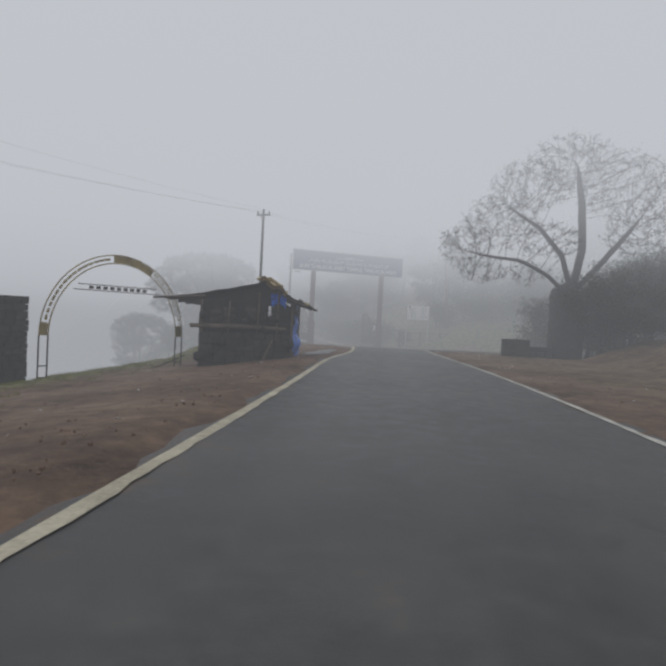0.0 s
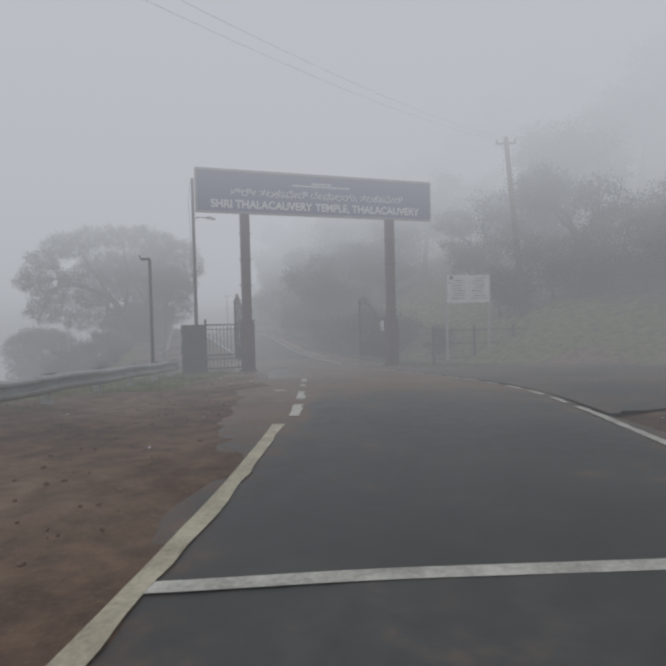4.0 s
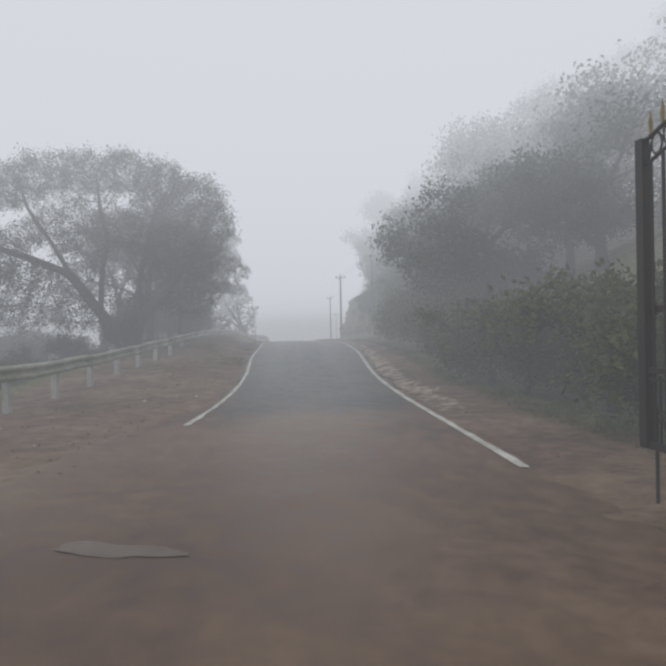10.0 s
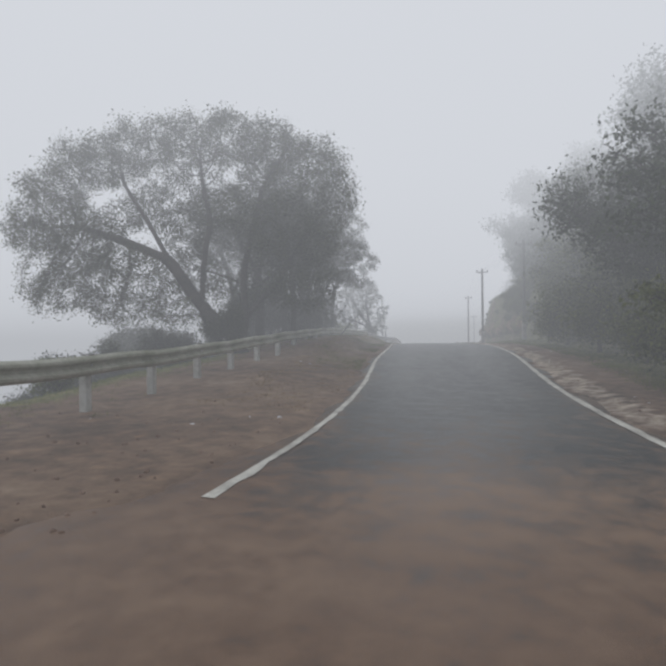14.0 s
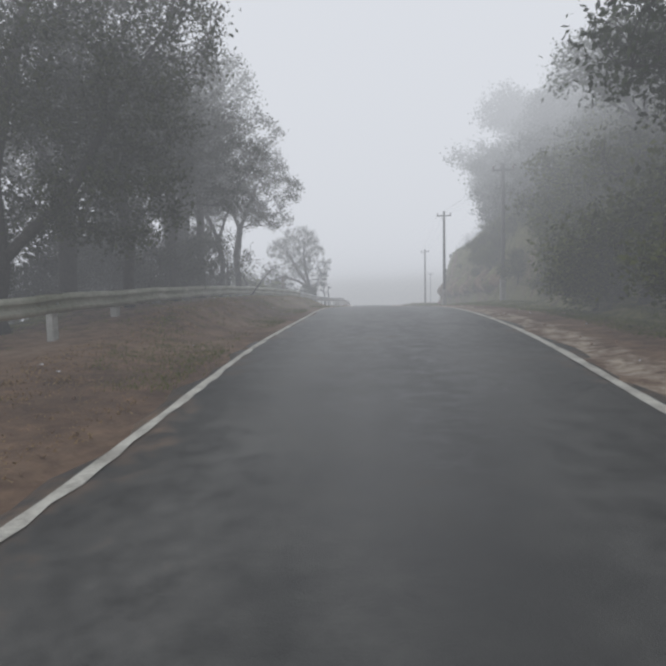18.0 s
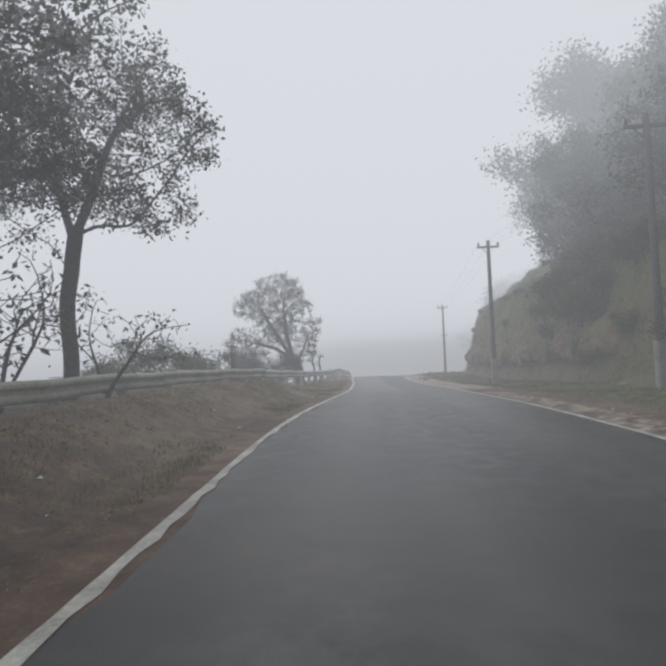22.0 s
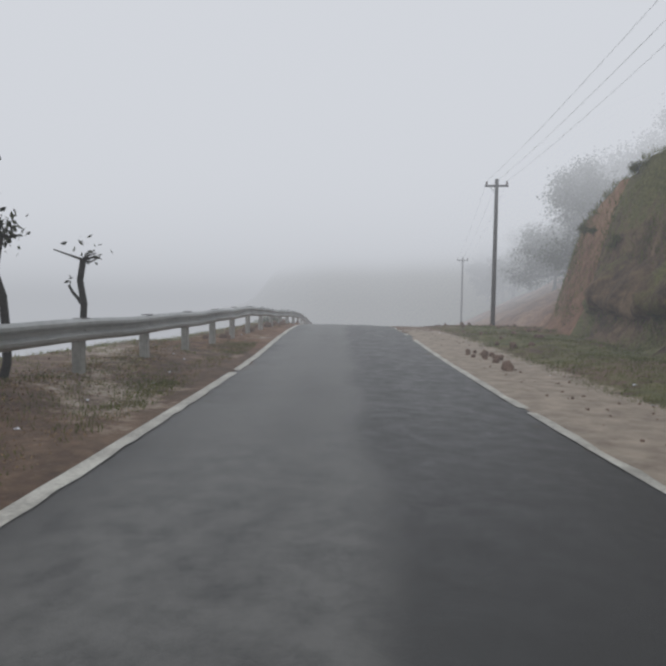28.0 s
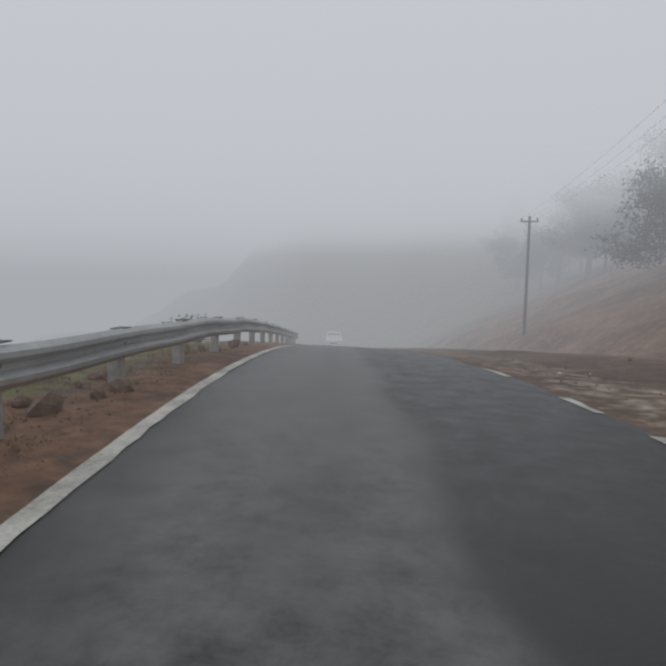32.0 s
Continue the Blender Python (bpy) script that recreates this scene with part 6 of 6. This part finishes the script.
for i in range(9):
    p = Vector((aw / 2 - 0.85 + 0.21 * i, 0, zt + 0.08))
    a0 = rg.uniform(0, 6)
    part("bar", Geo().box(tuple(p), (0.13, 0.02, 0.09)), M_IRON, arch)
# pier and chain
stone_pier(-11.15, -10.5, 0.8, 0.8, 3.1, "dark stone pier stepped at the top beside the arch", 6, 40)
ch = thing("chain", "slack dark chain across the arch opening", "chain", (-10.8, -10.4, lz(-10.8, -10.4)))
c0, c1 = Vector((0, 0, 0.55)), Vector((-7.2 + 10.8, -7.0 + 10.4, 0.75 + az - lz(-10.8, -10.4) + 0.1))
pts = [c0.lerp(c1, i / 40) - Vector((0, 0, 0.35 * 4 * (i / 40) * (1 - i / 40))) for i in range(41)]
for i in range(40):
    d = (pts[i + 1] - pts[i]).normalized()
    s = d.cross(Vector((0, 0, 1))).normalized() if i % 2 else Vector((0, 0, 1))
    m = (pts[i] + pts[i + 1]) / 2
    L = (pts[i + 1] - pts[i]).length * 0.62
    loop = [m + d * math.cos(q * math.pi / 4) * L + s * math.sin(q * math.pi / 4) * 0.03 for q in range(9)]
    part("link", Geo().tube(loop, 0.011, 4, False), M_IRON, ch)

# concrete trough by the old tree
tr = thing("water_trough", "dark weathered concrete trough beside the old tree", "trough", (6.75, 0.6, lz(6.75, 0.6) - 0.05), rz=-15)
part("wall", Geo().box((0, -0.5, 0.4), (1.2, 0.14, 0.9), None, 0.04), M_STONE, tr)
part("wall", Geo().box((0, 0.5, 0.4), (1.2, 0.14, 0.9), None, 0.04), M_STONE, tr)
part("wall", Geo().box((-0.53, 0, 0.4), (0.14, 0.86, 0.9), None, 0.03), M_STONE, tr)
part("wall", Geo().box((0.53, 0, 0.4), (0.14, 0.86, 0.9), None, 0.03), M_STONE, tr)
part("basin_floor", Geo().box((0, 0, 0.5), (0.94, 0.88, 0.1)), M_STONE, tr)
low = thing("low_wall", "low dark stone wall at the foot of the old tree", "wall", (8.1, 1.2, lz(8.1, 1.2) - 0.05), rz=-5)
for r in range(2):
    for i in range(6):
        part("stone", Geo().box((-1.2 + i * 0.42 + 0.1 * r, 0, 0.15 + r * 0.26), (0.40, 0.4, 0.24), None, 0.05), M_STONE, low)


# ---- oncoming car, far off ----
def small_car(x, y, rz):
    t = thing("hatchback_car", "small white hatchback far down the misty road", "car", (x, y, road_z(x, y)), rz=rz)
    prof = [(-1.75, 0.28), (-1.75, 0.75), (-1.45, 0.92), (-0.85, 1.0), (-0.35, 1.42), (1.0, 1.46), (1.6, 1.0), (1.72, 0.6), (1.68, 0.28)]
    g = Geo()
    for w, inset in ((-0.8, 0), (0.8, 0)):
        g.v += [(w * (0.84 if z > 1.1 else 1.0), yy, z) for yy, z in prof]
    n = len(prof)
    for i in range(n):
        j = (i + 1) % n
        g.f.append((i, j, n + j, n + i))
    g.f += [tuple(reversed(range(n))), tuple(range(n, 2 * n))]
    part("body", g, M_WHITE, t)
    part("windscreen", Geo().sheet([[(-0.66, -0.80, 1.03), (0.66, -0.80, 1.03)], [(-0.6, -0.40, 1.385), (0.6, -0.40, 1.385)]]), M_GLASSD, t)
    for sx in (-0.55, 0.55):
        part("headlight", Geo().box((sx, -1.75, 0.74), (0.34, 0.06, 0.15), None, 0.02), M_PAPER, t)
        part("mirror", Geo().box((sx * 1.62, -0.55, 1.02), (0.18, 0.1, 0.13)), M_WHITE, t)
    part("grille", Geo().box((0, -1.77, 0.55), (0.8, 0.04, 0.12)), M_RUBBER, t)
    part("bumper", Geo().box((0, -1.78, 0.38), (1.5, 0.1, 0.16), None, 0.02), M_WHITE, t)
    for sx in (-0.72, 0.72):
        for yy in (-1.1, 1.15):
            w = part("wheel", Geo().tube([(sx - 0.08, yy, 0.28), (sx + 0.08, yy, 0.28)], 0.28, 16), M_RUBBER, t)
            part("rim", Geo().tube([(sx - 0.085, yy, 0.28), (sx + 0.085, yy, 0.28)], 0.17, 12), M_GALV, w)
    return t


small_car(-37.3, 142.0, 17)


# ---- stones and litter on the verge ----
def stone_cluster(x, y, r, label):
    rg = random.Random(int(x * 100))
    g = Geo().rock((0, 0, r * 0.4), r, rg)
    ob = new("stone", g.mesh("stone", M_ROCK))
    ob.location = (x, y, lz(x, y))
    return tagged(ob, label, "stone", "fallen stones")


rg = random.Random(31)
for i in range(16):
    y = 82.8 + rg.gauss(0, 0.8)
    stone_cluster(float(RIGHT(y)) + 1.0 + rg.gauss(0, 0.2), y, rg.uniform(0.05, 0.12), "fallen clay stone on the sandy verge")
stone_cluster(float(RIGHT(80)) + 3.6, 80.5, 0.22, "dark boulder in the verge grass")
for i in range(40):
    y = rg.uniform(84, 99)
    stone_cluster(float(RIGHT(y)) + rg.uniform(1.6, 5.5), y, rg.uniform(0.04, 0.12), "fallen clay stone on the verge")
for i in range(34):
    y = rg.uniform(84, 100)
    stone_cluster(float(RAIL(y)) + rg.uniform(-0.7, 0.1), y, rg.uniform(0.05, 0.16), "reddish stone at the valley edge")


def scatter_stuff(name, n, mat, label, category, place, maker):
    g = Geo()
    rg = random.Random(n)
    for _ in range(n):
        p = place(rg)
        if p:
            maker(g, p, rg)
    return tagged(new(name, g.mesh(name, mat)), label, category, kind="stuff")


def verge(rg):
    if rg.random() < 0.62:
        y = rg.uniform(-26, 100)
        x = float(LEFT(y)) - 0.5 - abs(rg.gauss(0, 1.3))
        if x < float(EDGE(y)):
            return None
    else:
        y = rg.uniform(-20, 100)
        x = float(RIGHT(y)) + 0.5 + abs(rg.gauss(0, 1.0))
    return (x, y, lz(x, y) + 0.004)


scatter_stuff("verge_pebbles", 2600, M_ROCK, "small clay pebbles strewn on the verges", "pebbles", verge, lambda g, p, rg: g.rock(p, rg.uniform(0.008, 0.03), rg))


def blades(name, n, mat, label, place, hmin, hmax, wide, lean=0.6):
    """Grass in tufts of about fifteen blades."""
    rg = np.random.default_rng(n)
    pr = random.Random(n)
    c = [p for p in (place(pr) for _ in range(n // 15)) if p is not None]
    c = np.repeat(np.array(c), 15, axis=0) + rg.normal(size=(len(c) * 15, 2)) * 0.1
    k = len(c)
    z = land(c[:, 0], c[:, 1])
    h, a, l = rg.uniform(hmin, hmax, k), rg.uniform(0, 6.28, k), rg.uniform(-lean, lean, k)
    cx, sx = np.cos(a), np.sin(a)
    V = np.empty((k, 3, 3), np.float32)
    V[:, 0] = np.stack([c[:, 0] - cx * wide, c[:, 1] - sx * wide, z - 0.01], 1)
    V[:, 1] = np.stack([c[:, 0] + cx * wide, c[:, 1] + sx * wide, z - 0.01], 1)
    V[:, 2] = np.stack([c[:, 0] + l * h * sx, c[:, 1] - l * h * cx, z + h], 1)
    me = bpy.data.meshes.new(name)
    me.vertices.add(3 * k)
    me.vertices.foreach_set("co", V.ravel())
    me.loops.add(3 * k)
    me.loops.foreach_set("vertex_index", np.arange(3 * k, dtype=np.int32))
    me.polygons.add(k)
    me.polygons.foreach_set("loop_start", np.arange(0, 3 * k, 3, dtype=np.int32))
    me.materials.append(mat)
    me.update(calc_edges=True)
    return tagged(new(name, me), label, "grass", kind="stuff")


def left_grass(rg):
    y = rg.uniform(-20, 100)
    if rg.random() < 0.1:
        return (rg.uniform(-6.0, -3.3), rg.uniform(9, 18))
    e = float(EDGE(y))
    x = e + rg.gauss(-0.3, 0.8)
    if 40 < y < 84 and rg.random() < 0.6:
        x = rg.uniform(e, float(LEFT(y)) - 0.5)
    if x > float(LEFT(y)) - 0.5 or (y > 82 and rg.random() < 0.7):
        return None
    return (x, y)


def right_grass(rg):
    y = rg.uniform(18, 94)
    d = rg.uniform(1.6, float(BANKFOOT(y)) + 0.4)
    return (float(RIGHT(y)) + d, y)


def bank_grass(rg):
    y = rg.uniform(50, 94)
    c = float(CUT(y)) * 0.42
    d = rg.uniform(0, c) if rg.random() < 0.35 else c + abs(rg.gauss(0, 1.2))
    return (float(RIGHT(y)) + float(BANKFOOT(y)) + d, y)


blades("valley_edge_grass", 90000, M_GRASS, "uneven green grass along the valley edge", left_grass, 0.02, 0.08, 0.005, 1.4)
def tufts(rg):
    y = rg.uniform(34, 84)
    x = float(LEFT(y)) - 0.35 - abs(rg.gauss(0, 0.9))
    if waves(x, y, 0.8, 11) < 0.12 or x < float(EDGE(y)):
        return None
    return (x, y)


blades("roadside_tufts", 52000, M_GRASS, "patchy green tufts between rail and road", tufts, 0.015, 0.065, 0.006, 1.4)
blades("verge_grass", 110000, M_GRASS, "short green grass on the hill-side verge", right_grass, 0.02, 0.08, 0.005, 1.6)
blades("bank_grass", 110000, M_GRASS, "long grass hanging on the earth bank", bank_grass, 0.05, 0.22, 0.008, 1.6)
blades("dry_litter", 60000, M_DRYGRASS, "dry brown litter beside the road", lambda rg: (lambda y: (float(LEFT(y)) - rg.uniform(0.5, 2.6), y))(rg.uniform(30, 98)), 0.006, 0.02, 0.014, 5.0)


def scrap(g, p, rg):
    a, r = rg.uniform(0, 6.28), rg.uniform(0.015, 0.05)
    c, s = math.cos(a) * r, math.sin(a) * r
    z = p[2] + 0.006
    g.quad((p[0] - c, p[1] - s, z), (p[0] + s * 0.6, p[1] - c * 0.6, z + 0.012), (p[0] + c, p[1] + s, z + 0.004), (p[0] - s * 0.6, p[1] + c * 0.6, z + 0.02))


scatter_stuff("litter_scraps", 170, M_PAPER, "pale scraps of litter strewn on the verge", "litter", verge, scrap)
